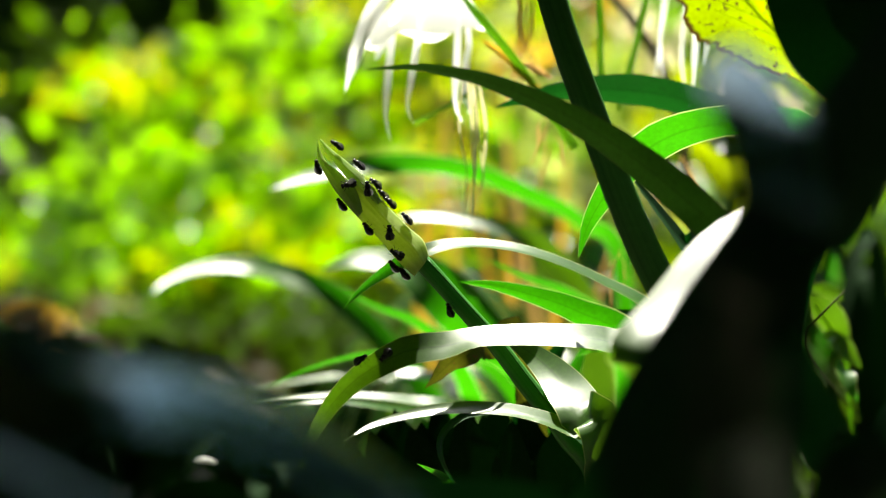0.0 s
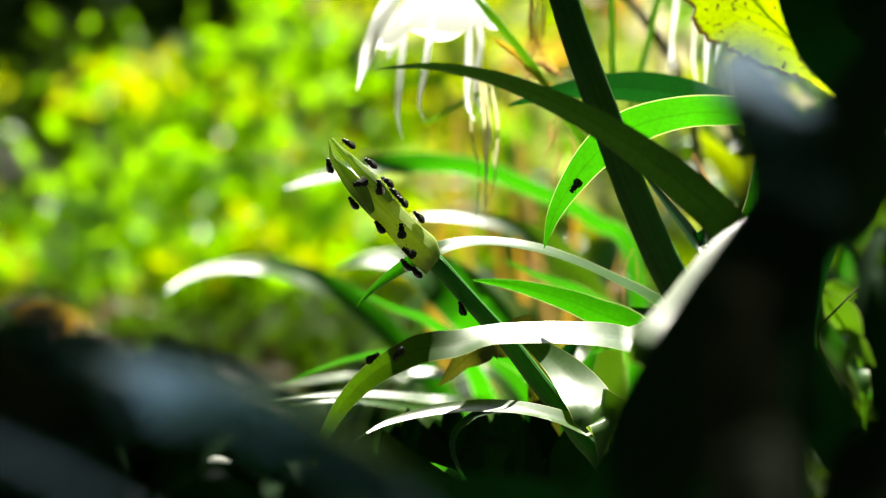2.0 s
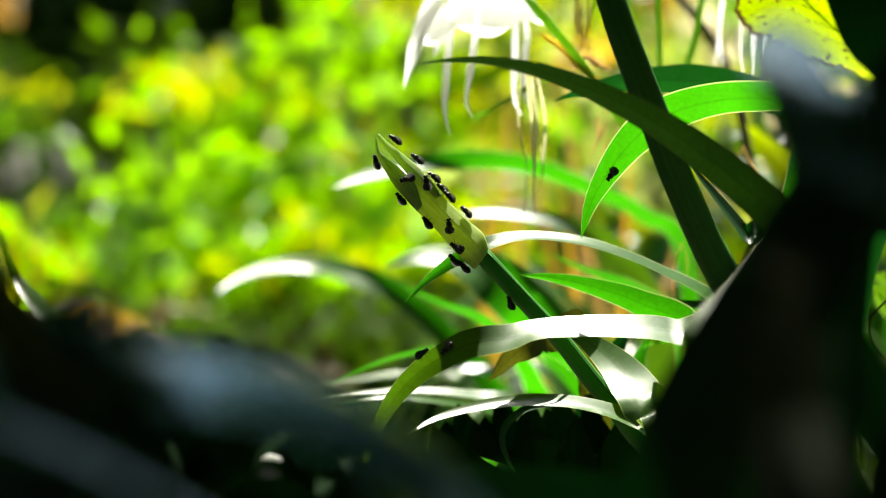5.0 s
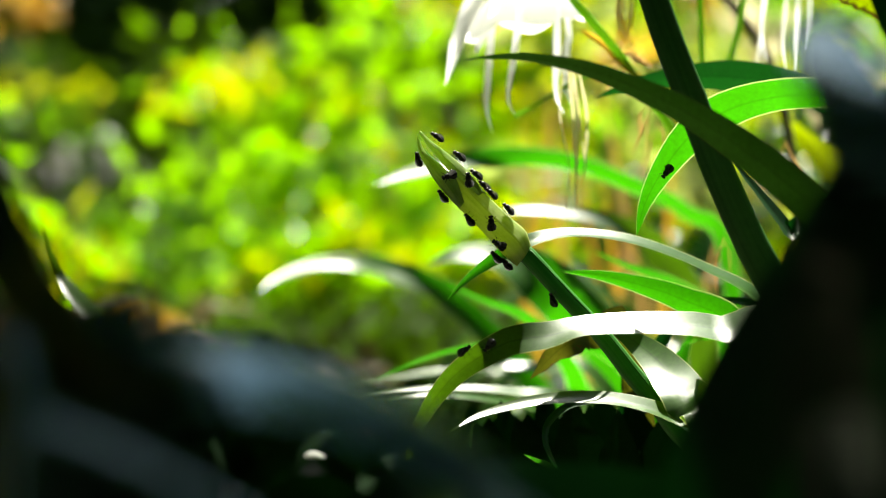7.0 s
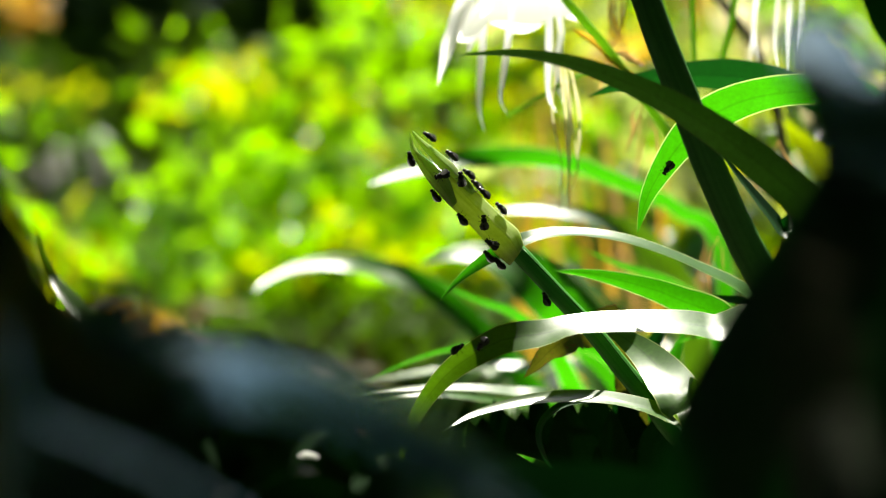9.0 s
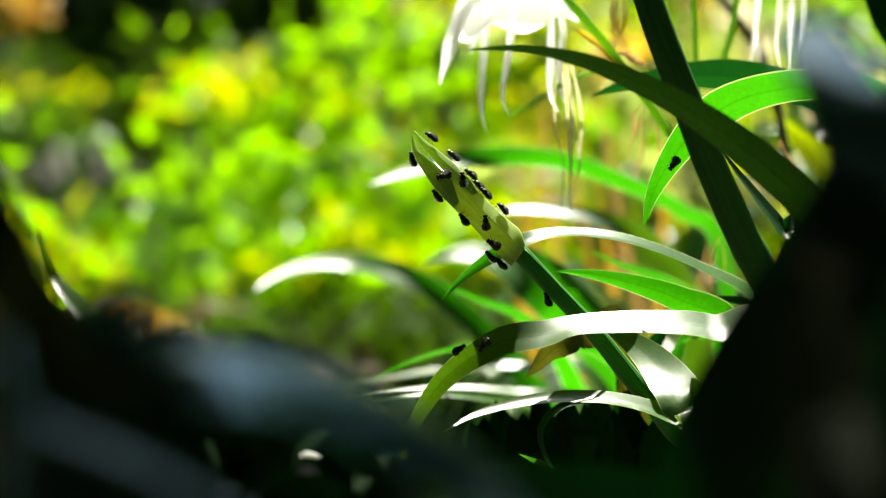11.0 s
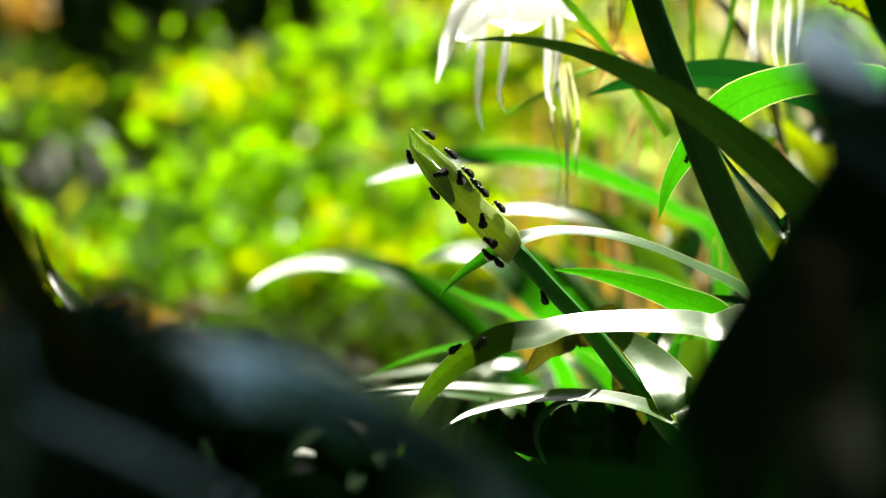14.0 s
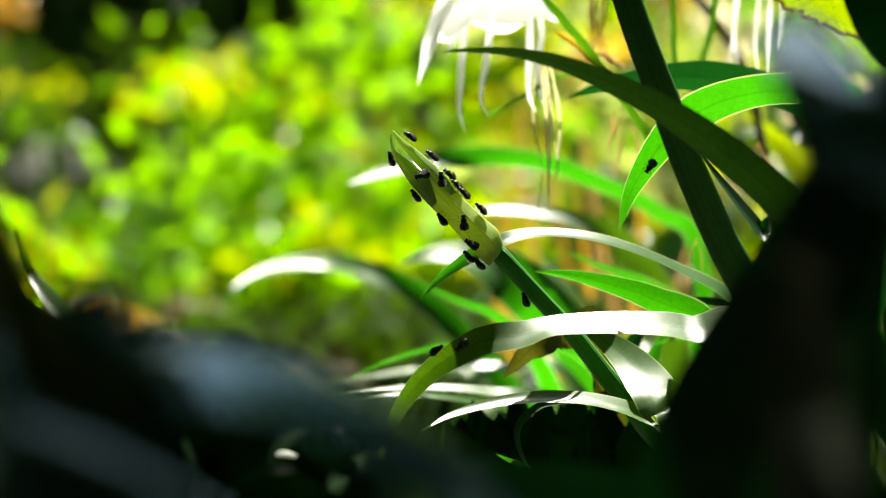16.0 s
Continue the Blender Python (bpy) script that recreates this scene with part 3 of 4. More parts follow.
    part("dry_bract", strap([(0.1017, 1.39, 0.4478), (0.1085, 1.39, 0.4464), (0.1161, 1.39, 0.4423), (0.1223, 1.39, 0.4389)], 0.0065, (20, 40, 20, 60), A, 0.5, 20, 0.4, 0.5, 0.2, 0.5, seed=8), DRY, lily)
    for k in range(9):
        x, y = 1072 + 6 * k, rr.uniform(-10, 12)
        part("dry_stamen", tube([tuple(Vector((0.1072, 1.42, 0.4805)) + Vector(((x - 1090) * 0.00034, 0.004 * k, -y * 0.0003 + 0.03))),
                                 tuple(Vector((0.1073, 1.42, 0.4666)) + Vector(((x - 1090) * 0.0002 + rr.uniform(-0.004, 0.004), 0.004 * k, 0))),
                                 tuple(Vector((0.1101, 1.42, 0.4508)) + Vector((rr.uniform(-0.008, 0.008), 0.004 * k, rr.uniform(-0.01, 0.012))))], [0.0004, 0.0005, 0.0003], A, 5, 12), DRY_GOLD if k % 2 else DRY, lily)
    for k in range(5):
        part("wilted_petal", strap([tuple(Vector((0.0752, 1.37, 0.3498)) + Vector((0.0028 * k - 0.004 + rr.uniform(-0.004, 0.004), 0.003 * k, rr.uniform(-0.006, 0.03)))),
                                    tuple(Vector((0.0761, 1.37, 0.377)) + Vector((0.0034 * k - 0.007 + rr.uniform(-0.003, 0.003), 0.003 * k, 0))),
                                    tuple(Vector((0.0732, 1.37, 0.4109)) + Vector((0.0040 * k - 0.006 + rr.uniform(-0.003, 0.003), 0.003 * k, 0))), tuple(Vector((0.0681, 1.37, 0.4363)) + Vector((0.002 * k, 0.002 * k, 0.004)))],
             0.0010 + 0.0006 * (k % 3), (20, 60, 10, 50), A, 0.3, 24, 0.2, 0.8, 0.5, seed=k), WILTED, lily)
    for k, (x, y0, y1) in enumerate(((1325, -60, 115), (1338, -60, 110), (1378, -60, 135), (1392, -60, 160), (1420, -60, 90), (1402, -60, 110))):
        part("petal", strap([tuple(Vector((0.2208, 1.5, 0.4618)) + Vector(((x - 1380) * 0.00037 + 0.002 * sin(k), 0, (60 - y1) * 0.00037))), tuple(Vector((0.2208, 1.5, 0.4618)) + Vector(((x - 1380) * 0.00037 + 0.003 * cos(k * 2), 0, (60 - y1 / 2) * 0.00037))),
                             tuple(Vector((0.2208, 1.5, 0.4618)) + Vector(((x - 1375) * 0.00030, 0, 0.05)))], 0.0013, (20, 35, 20), A, 0.3, 16, 0.2, 0.8, 0.1, seed=k), PETAL, lily)
    # brown dried husks on the old flower stalks
    for k in range(16):
        cx, cy = ((1085, 70), (1100, 105), (1150, 215), (1140, 180), (1385, 250), (1275, 420))[k % 6]
        base = Vector((0.1268, 1.4, 0.4055)) + Vector(((cx - 1150) * 0.00035, rr.uniform(-0.01, 0.03), (215 - cy) * 0.00035))
        d = Vector((rr.uniform(-0.4, 0.4), rr.uniform(-0.3, 0.3), -1 if k % 6 > 1 else rr.uniform(-1, -0.2))).normalized() * rr.uniform(0.02, 0.04)
        part("dry_husk", strap([tuple(base + d + Vector((rr.uniform(-0.003, 0.003), 0, 0))), tuple(base + d * 0.5 + Vector((rr.uniform(-0.004, 0.004), 0, 0.003))), tuple(base)], rr.uniform(0.0008, 0.0024), (0, 50, 100), A, 0.5, 10, 0.4, 0.7, 0.3, seed=k), DRY, lily)
    return lily, top, green


LILY_B, TOP_LEAF, GREEN_LEAF = flower_lily()


# ---- broad leaved plant ----
def broad_plant():
    o = Vector((0.3155, 1.08, -0.0469)); o.z = 0
    A = tuple(o)
    ob = thing("broad_leaved_plant", o, "broad-leaved plant with a spotted yellowing leaf", "plant")
    part("stalk", tube([(0.2531, 1.1, 0.5302), (0.2758, 1.09, 0.4516), (0.2951, 1.08, 0.3163), (o.x, o.y, 0.02)], [0.003, 0.004, 0.005, 0.007], A, 8, 20), SCAPE, ob)
    part("leaf", strap([(0.2700, 1.04, 0.3958), (0.2535, 1.05, 0.4293), (0.2275, 1.06, 0.4657), (0.2240, 1.08, 0.5012), (0.2531, 1.1, 0.5302)], 0.062, (10, 5, 5, 5, 5), A, 0.15, 30, 0.45, 0.4, 0.04, seed=3, round_tip=0.6), LEAF_NEAR_SHADE, ob, "dark green broad leaf")
    y = part("leaf", strap([(0.239, 1.09, 0.4203), (0.2211, 1.09, 0.4448), (0.1975, 1.1, 0.4675), (0.1763, 1.11, 0.4933), (0.1659, 1.12, 0.5184)], 0.064, (10, 5, 5, 5, 5), A, 0.12, 90, 0.62, 0.6, 0.04, 0.14, seed=4, round_tip=1.15), LEAF_YELLOW, ob, "yellow leaf with brown torn edge")
    rib = [(0.2383, 1.087, 0.4203), (0.2205, 1.087, 0.4447), (0.197, 1.097, 0.4674), (0.1758, 1.107, 0.4931)]
    part("midrib", tube(rib, [0.0002, 0.0003, 0.0004, 0.0006], A, 6, 20), PEDICEL, y)
    for k in range(5):
        f = spline(rib, 20)[4 + 3 * k]
        for sgn in (-1, 1):
            part("vein", tube([tuple(f), (f[0] + sgn * 0.012 - 0.006, f[1] - 0.0005, f[2] - sgn * 0.006 + 0.001), (f[0] + sgn * 0.021 - 0.014, f[1] + 0.0005, f[2] - sgn * 0.016 - 0.002)], [0.00018, 0.00014, 0.00008], A, 5, 8), PEDICEL, y)
    return ob, y


BROAD, YELLOW_LEAF = broad_plant()


# ---- foreground lilies ----
def near_right():
    o = Vector((0.1477, 0.74, -0.0219)); o.z = 0
    A = tuple(o)
    lily = thing("spider_lily", o, "strap-leaved lily close by, its leaves coloured dark for shade", "plant", "spider lilies")
    def blade(pts, w, ang, mat=LEAF_NEAR_SHADE, **kw):
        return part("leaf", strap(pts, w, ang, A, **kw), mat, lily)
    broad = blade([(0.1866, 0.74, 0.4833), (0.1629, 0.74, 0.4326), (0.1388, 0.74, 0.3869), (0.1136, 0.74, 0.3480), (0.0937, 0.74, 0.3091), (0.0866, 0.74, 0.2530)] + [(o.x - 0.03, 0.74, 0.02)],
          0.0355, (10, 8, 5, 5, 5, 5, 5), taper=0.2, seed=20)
    # arching leaf whose top shines
    tip = blade([(0.0884, 0.545, 0.4400), (0.0884, 0.53, 0.4332), (0.0883, 0.51, 0.4243), (0.0904, 0.5, 0.4148), (0.0923, 0.5, 0.4006), (0.0908, 0.51, 0.3812), (0.0929, 0.55, 0.3340)] + [(o.x + 0.01, 0.73, 0.02)],
          0.0225, (5, 5, 6, 4, -10, -22, -20, -5), LEAF_SHEEN, taper=0.05, seed=22, round_tip=0.45, fold=-0.1)
    # sheen is put on its upper bend only; below, the dull shade-dark colour
    tip.data.materials.append(LEAF_NEAR_SHADE)
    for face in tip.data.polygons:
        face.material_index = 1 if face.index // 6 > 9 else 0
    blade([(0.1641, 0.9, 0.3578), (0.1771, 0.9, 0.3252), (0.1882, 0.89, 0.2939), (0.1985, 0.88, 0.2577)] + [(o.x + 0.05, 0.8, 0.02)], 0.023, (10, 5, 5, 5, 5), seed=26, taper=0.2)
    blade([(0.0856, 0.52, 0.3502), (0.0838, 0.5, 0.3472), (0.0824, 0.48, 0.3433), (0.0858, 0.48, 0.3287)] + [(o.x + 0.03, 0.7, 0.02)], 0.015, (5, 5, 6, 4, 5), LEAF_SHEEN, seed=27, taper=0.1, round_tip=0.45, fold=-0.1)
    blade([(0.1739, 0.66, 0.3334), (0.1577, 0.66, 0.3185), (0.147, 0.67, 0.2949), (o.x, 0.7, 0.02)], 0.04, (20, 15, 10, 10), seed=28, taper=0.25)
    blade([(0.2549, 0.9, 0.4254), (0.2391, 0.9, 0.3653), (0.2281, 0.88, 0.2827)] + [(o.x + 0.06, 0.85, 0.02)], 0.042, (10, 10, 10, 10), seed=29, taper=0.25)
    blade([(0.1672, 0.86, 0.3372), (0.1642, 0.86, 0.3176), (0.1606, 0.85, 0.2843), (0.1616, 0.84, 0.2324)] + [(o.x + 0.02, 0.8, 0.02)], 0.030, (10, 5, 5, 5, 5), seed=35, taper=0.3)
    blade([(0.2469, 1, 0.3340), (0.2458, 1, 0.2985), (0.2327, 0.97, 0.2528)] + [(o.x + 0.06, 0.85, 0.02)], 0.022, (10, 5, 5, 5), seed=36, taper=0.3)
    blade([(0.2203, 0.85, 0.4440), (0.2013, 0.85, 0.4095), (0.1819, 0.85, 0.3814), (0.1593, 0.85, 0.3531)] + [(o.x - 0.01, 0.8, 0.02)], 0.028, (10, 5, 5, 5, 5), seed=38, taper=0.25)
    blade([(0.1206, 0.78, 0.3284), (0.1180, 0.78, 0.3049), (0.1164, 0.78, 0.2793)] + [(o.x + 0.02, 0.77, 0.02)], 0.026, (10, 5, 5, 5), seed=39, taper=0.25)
    lit = part("leaf", strap([(0.1724, 1, 0.3811), (0.1544, 0.975, 0.3619), (0.1333, 0.95, 0.34), (0.1135, 0.925, 0.3198), (0.1330, 0.94, 0.2900), (o.x, 0.85, 0.02)], 0.019, (-42, -42, -42, -42, -20, -10), A, 0.1, 30, 0.08, 1, 0.02, seed=30), LEAF, lily)
    return lily, lit, broad


def near_left():
    o = Vector((-0.1367, 0.6, 0.0457)); o.z = 0
    A = tuple(o)
    lily = thing("spider_lily", o, "strap-leaved lily with low sweeping leaves, coloured dark for shade", "plant", "spider lilies")
    def blade(pts, w, ang, mat=LEAF_NEAR_SHADE, **kw):
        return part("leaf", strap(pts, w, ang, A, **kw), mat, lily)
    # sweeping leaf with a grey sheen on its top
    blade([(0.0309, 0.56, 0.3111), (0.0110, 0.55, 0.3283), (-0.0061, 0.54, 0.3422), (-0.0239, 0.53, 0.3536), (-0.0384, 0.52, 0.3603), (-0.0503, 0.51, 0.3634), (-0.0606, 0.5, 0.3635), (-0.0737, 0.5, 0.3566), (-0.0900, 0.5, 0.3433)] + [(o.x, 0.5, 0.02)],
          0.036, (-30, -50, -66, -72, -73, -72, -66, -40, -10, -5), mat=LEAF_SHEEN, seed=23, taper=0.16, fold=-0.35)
    # leaf in the shade-dark colour that comes down from the side
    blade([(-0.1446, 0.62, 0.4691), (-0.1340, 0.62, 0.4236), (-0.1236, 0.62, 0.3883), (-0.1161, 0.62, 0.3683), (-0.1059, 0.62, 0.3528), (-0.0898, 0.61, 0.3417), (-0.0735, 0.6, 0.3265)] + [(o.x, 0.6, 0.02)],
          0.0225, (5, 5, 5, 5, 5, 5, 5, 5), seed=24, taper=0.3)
    blade([(-0.0300, 0.46, 0.3270), (-0.0438, 0.46, 0.3363), (-0.0576, 0.46, 0.3440), (-0.0713, 0.46, 0.3503), (-0.0839, 0.46, 0.3547), (-0.1000, 0.46, 0.3552)] + [(o.x, 0.45, 0.02)],
          0.026, (-64, -68, -71, -71, -70, -60, -10), LEAF_SHEEN, seed=25, fold=-0.35)
    blade([(-0.0540, 0.45, 0.3579), (-0.0652, 0.45, 0.3624), (-0.0764, 0.45, 0.3680), (-0.0898, 0.45, 0.3736)] + [(o.x, 0.45, 0.02)],
          0.0125, (-20, -20, -20, -20, -10), LEAF_WITHERED, seed=31, taper=0.2)
    blade([(-0.1834, 1.1, 0.2363), (-0.1977, 1.1, 0.2424), (-0.2127, 1.1, 0.2479), (-0.2264, 1.08, 0.2509)] + [(o.x, 0.7, 0.02)], 0.0028, (-10,) * 5, LEAF, seed=34, taper=0.2)
    # wide blade in the shade-dark colour, added to darken the low middle
    blade([(0.1345, 0.8, 0.2727), (0.0944, 0.8, 0.2736), (0.0543, 0.8, 0.2724), (0.0242, 0.8, 0.2743), (0.0041, 0.78, 0.2760), (-0.0112, 0.76, 0.2709), (-0.0251, 0.72, 0.2642)] + [(o.x, 0.58, 0.02)],
          0.036, (-20, -20, -20, -20, -20, -22, -25, -10), seed=32, taper=0.15)
    blade([(-0.1788, 1, 0.3650), (-0.1759, 1, 0.3538), (-0.1711, 1, 0.3413), (-0.1580, 0.98, 0.3307), (-0.1434, 0.96, 0.3206), (-0.1274, 0.93, 0.3149), (-0.1099, 0.9, 0.3044), (-0.1009, 0.86, 0.2857)] + [(-0.1074, 0.8, 0.2239), (o.x + 0.02, 0.65, 0.02)],
          0.013, (10, 15, 30, 30, 25, 15, 0, 0, 0, 0), LEAF, seed=33, taper=0.2, base=0.3)
    blade([(-0.139, 0.8, 0.3106), (-0.1506, 0.8, 0.3074), (-0.1666, 0.79, 0.3025), (-0.186, 0.74, 0.2856), (o.x, 0.62, 0.02)], 0.016, (-10, -10, -10, 0, 0), LEAF_BRIGHT, seed=37, taper=0.25)


def young_weed():
    o = Vector((0.3369, 1.45, -0.0573)); o.z = 0
    A = tuple(o)
    ob = thing("weed", o, "small weed with yellow-green leaves and a thin twig", "plant")
    part("stalk", tube([(0.3015, 1.45, 0.2988), (0.3163, 1.45, 0.2772), (0.3278, 1.45, 0.2334), (o.x, o.y, 0.0)], [0.0008, 0.0012, 0.0016, 0.002], A, 6, 16), PEDICEL, ob)
    part("twig", tube([(0.2766, 1.25, 0.3249), (0.2662, 1.25, 0.3139), (0.2561, 1.25, 0.3036), (0.275, 1.33, 0.278), (0.3278, 1.45, 0.2334)], [0.0004, 0.0006, 0.0007, 0.0006, 0.0006], A, 6, 16), TWIG, ob)
    for pts, w, mat in (([(0.2968, 1.45, 0.306), (0.306, 1.45, 0.2971), (0.3159, 1.45, 0.2863), (0.3214, 1.45, 0.2773)], 0.020, LEAF), ([(0.3316, 1.44, 0.2585), (0.3243, 1.44, 0.2675), (0.3148, 1.44, 0.2775), (0.3102, 1.45, 0.2815)], 0.013, LEAF),
                        ([(0.3255, 1.42, 0.2403), (0.3201, 1.42, 0.2499), (0.3176, 1.43, 0.2595), (0.3197, 1.45, 0.2626)], 0.014, LEAF_BRIGHT), ([(0.3041, 1.5, 0.3064), (0.3155, 1.5, 0.3051), (0.3264, 1.48, 0.3022)], 0.010, LEAF)):
        part("leaf", strap(pts, w, (-25,) * len(pts), A, 0.2, 16, 0.4, 0.5, 0.05), mat, ob)


young_weed()
LILY_R, LIT_LEAF, BROAD_LEAF = near_right()
near_left()


# ---- lilies farther back ----
def far_lily(at, seed, count, reach, height, mats, width=0.026, tilt=62):
    r = random.Random(seed)
    lily = thing("spider_lily", at, "sunlit clump of arching strap leaves", "plant", "spider lilies")
    for k in range(count):
        a = 2 * pi * k / count + r.uniform(-0.3, 0.3)
        R, h = reach * r.uniform(0.6, 1.15), height * r.uniform(0.65, 1.1)
        c, d = cos(a), sin(a) * 0.8
        droop = r.uniform(0.25, 0.8)
        pts = [(c * R, d * R, h * (1 - droop)), (c * R * 0.8, d * R * 0.8, h * (1 - droop * 0.4)), (c * R * 0.5, d * R * 0.5, h), (c * R * 0.22, d * R * 0.22, h * 0.7), (c * 0.01, d * 0.01, 0.0)]
        lean = (tilt * abs(c) + 10) * (-1 if c > 0 else 1)
        part("leaf", strap(pts, width * r.uniform(0.8, 1.15), (lean, lean, lean, lean * 0.6, 20), (0, 0, 0), 0.2, 22, 0.5, seed=k), mats[k % len(mats)], lily)
    return lily


def middle_lily():
    o = Vector((0.2052, 1.75, -0.0312)); o.z = 0
    A = tuple(o)
    lily = thing("spider_lily", o, "sunlit lily with long arching leaves behind the bud", "plant", "spider lilies")
    def blade(pts, w, ang, mat=LEAF_BRIGHT, **kw):
        return part("leaf", strap(pts, w, ang, A, **kw), mat, lily)
    blade([(-0.0563, 1.67, 0.356), (-0.0267, 1.685, 0.3638), (0.0067, 1.7, 0.3725), (0.0494, 1.72, 0.3758), (0.0932, 1.74, 0.3706), (0.1371, 1.75, 0.3542), (0.1807, 1.75, 0.3325), (0.2158, 1.75, 0.2868), (o.x + 0.02, 1.75, 0.02)], 0.0155, (60, 58, 40, -10, -22, -35, -40, -30, -20), seed=50, taper=0.06)
    blade([(-0.1607, 1.905, 0.2559), (-0.1456, 1.926, 0.2662), (-0.1179, 1.944, 0.2754), (-0.0795, 1.95, 0.2783), (-0.0401, 1.92, 0.2714), (0.0076, 1.9, 0.2469), (0.0766, 1.85, 0.1773), (o.x - 0.02, 1.8, 0.02)], 0.021, (50, 56, 58, 52, 35, 15, 0, 10), LEAF_BRIGHT, seed=51, taper=0.18)
    blade([(-0.0186, 1.7, 0.2948), (0.0068, 1.7, 0.3024), (0.0363, 1.7, 0.2999), (0.0702, 1.7, 0.2821), (0.1042, 1.7, 0.2481), (0.1383, 1.7, 0.197), (o.x, 1.72, 0.02)], 0.042, (52, 56, 56, 20, -15, -20, -20), LEAF_BRIGHT, seed=52, base=0.35, taper=0.2)
    blade([(0.025, 1.8, 0.3255), (0.0518, 1.8, 0.3313), (0.0831, 1.8, 0.3313), (0.1233, 1.8, 0.3233), (0.1637, 1.8, 0.3009), (0.1978, 1.78, 0.2311), (o.x + 0.01, 1.76, 0.02)], 0.028, (55, 58, 56, 40, 0, -20, -20), LEAF, seed=53)
    blade([(-0.0054, 1.55, 0.2962), (0.0216, 1.55, 0.2826), (0.0528, 1.56, 0.2693), (0.0822, 1.6, 0.2342), (0.1096, 1.65, 0.1786), (o.x, 1.7, 0.02)], 0.017, (-20, -20, -20, -20, -20, -10), seed=54, base=0.4)
    blade([(0.0917, 1.5, 0.3207), (0.1178, 1.5, 0.3095), (0.1535, 1.52, 0.2948), (0.1876, 1.55, 0.2633), (0.2064, 1.6, 0.1698), (o.x, 1.7, 0.02)], 0.017, (-20, -20, -20, -20, -20, -10), seed=55)
    blade([(-0.0557, 1.36, 0.2395), (-0.0285, 1.36, 0.2443), (0.0055, 1.37, 0.2444), (0.0399, 1.38, 0.241), (0.0755, 1.4, 0.2321), (0.126, 1.5, 0.1855), (o.x, 1.65, 0.02)], 0.022, (62, 66, 68, 68, 64, 40, 20), LEAF, seed=56)
    blade([(-0.051, 1.42, 0.2401), (-0.0297, 1.42, 0.2515), (-0.0014, 1.42, 0.2615), (0.0304, 1.42, 0.2665), (0.0663, 1.43, 0.2661), (0.1077, 1.46, 0.2504), (0.1485, 1.5, 0.1855), (o.x, 1.68, 0.02)], 0.010, (-10, -10, -10, -10, -10, -10, -10, -10), seed=57)
    blade([(-0.0757, 1.65, 0.2077), (-0.0346, 1.65, 0.2168), (0.0148, 1.65, 0.2234), (0.0642, 1.65, 0.2222), (0.1136, 1.65, 0.2077), (o.x, 1.7, 0.02)], 0.019, (66, 72, 74, 70, 60, 20), LEAF, seed=58)
    blade([(-0.0468, 1.4, 0.2307), (-0.0154, 1.4, 0.2363), (0.0234, 1.42, 0.2316), (0.0642, 1.46, 0.2174), (0.111, 1.5, 0.1855), (o.x, 1.66, 0.02)], 0.014, (60, 64, 64, 60, 50, 20), seed=59)
    blade([(0.1366, 1.35, 0.2734), (0.1534, 1.35, 0.2781), (0.1816, 1.36, 0.2757), (0.2189, 1.38, 0.2528), (o.x + 0.03, 1.6, 0.02)], 0.013, (-15, -15, -15, -15, -10), seed=60)
    blade([(0.2720, 1.95, 0.4106), (0.3021, 1.95, 0.3871), (0.3298, 1.95, 0.3634), (0.3530, 1.95, 0.3323)] + [(o.x + 0.06, 1.8, 0.02)], 0.036, (10, 10, 10, 10, 10), LEAF_LIME, seed=61, taper=0.2)
    blade([(0.2749, 2, 0.3867), (0.2972, 2, 0.3943), (0.3225, 2, 0.3879), (0.3484, 2, 0.3646)] + [(o.x + 0.08, 1.8, 0.02)], 0.022, (50, 50, 40, 20, 10), LEAF, seed=63, taper=0.2)
    return lily


middle_lily()
far_lily((0.10, 1.93, 0), 75, 14, 0.17, 0.20, (LEAF_BRIGHT, LEAF_DARK, LEAF))
far_lily((0.24, 2.05, 0), 61, 13, 0.26, 0.24, (LEAF, LEAF_BRIGHT))
# this clump is coloured near-black to stand for shade
far_lily((0.52, 2.1, 0), 62, 13, 0.26, 0.30, (LEAF_LOW_SHADE,))
far_lily((0.26, 2.9, 0), 63, 13, 0.32, 0.26, (LEAF_BRIGHT, LEAF))
far_lily((0.62, 3.0, 0), 64, 13, 0.36, 0.40, (LEAF, LEAF_BRIGHT))
far_lily((-0.66, 2.3, 0), 65, 12, 0.22, 0.15, (LEAF_DARK, LEAF))
# low clumps whose leaf colour carries the deep shade
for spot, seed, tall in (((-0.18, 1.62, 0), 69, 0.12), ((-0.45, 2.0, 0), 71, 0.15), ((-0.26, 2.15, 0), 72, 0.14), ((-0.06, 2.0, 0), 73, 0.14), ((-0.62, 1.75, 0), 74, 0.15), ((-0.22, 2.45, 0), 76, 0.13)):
    tagged(far_lily(spot, seed, 14, 0.20, tall, (LEAF_LOW_SHADE,), 0.035, 0), "low lily clump with deep shade put into its near-black leaf colour")


# ---- fallen bits ----
def fallen(pts, w, mat, label, ang=30):
    ob = part("fallen_leaf", strap(pts, w, (ang,) * len(pts), (0, 0, 0), 0.3, 14, 0.4, 0.6, 0.1), mat, None)
    tagged(ob, label, "leaf", "fallen leaves")


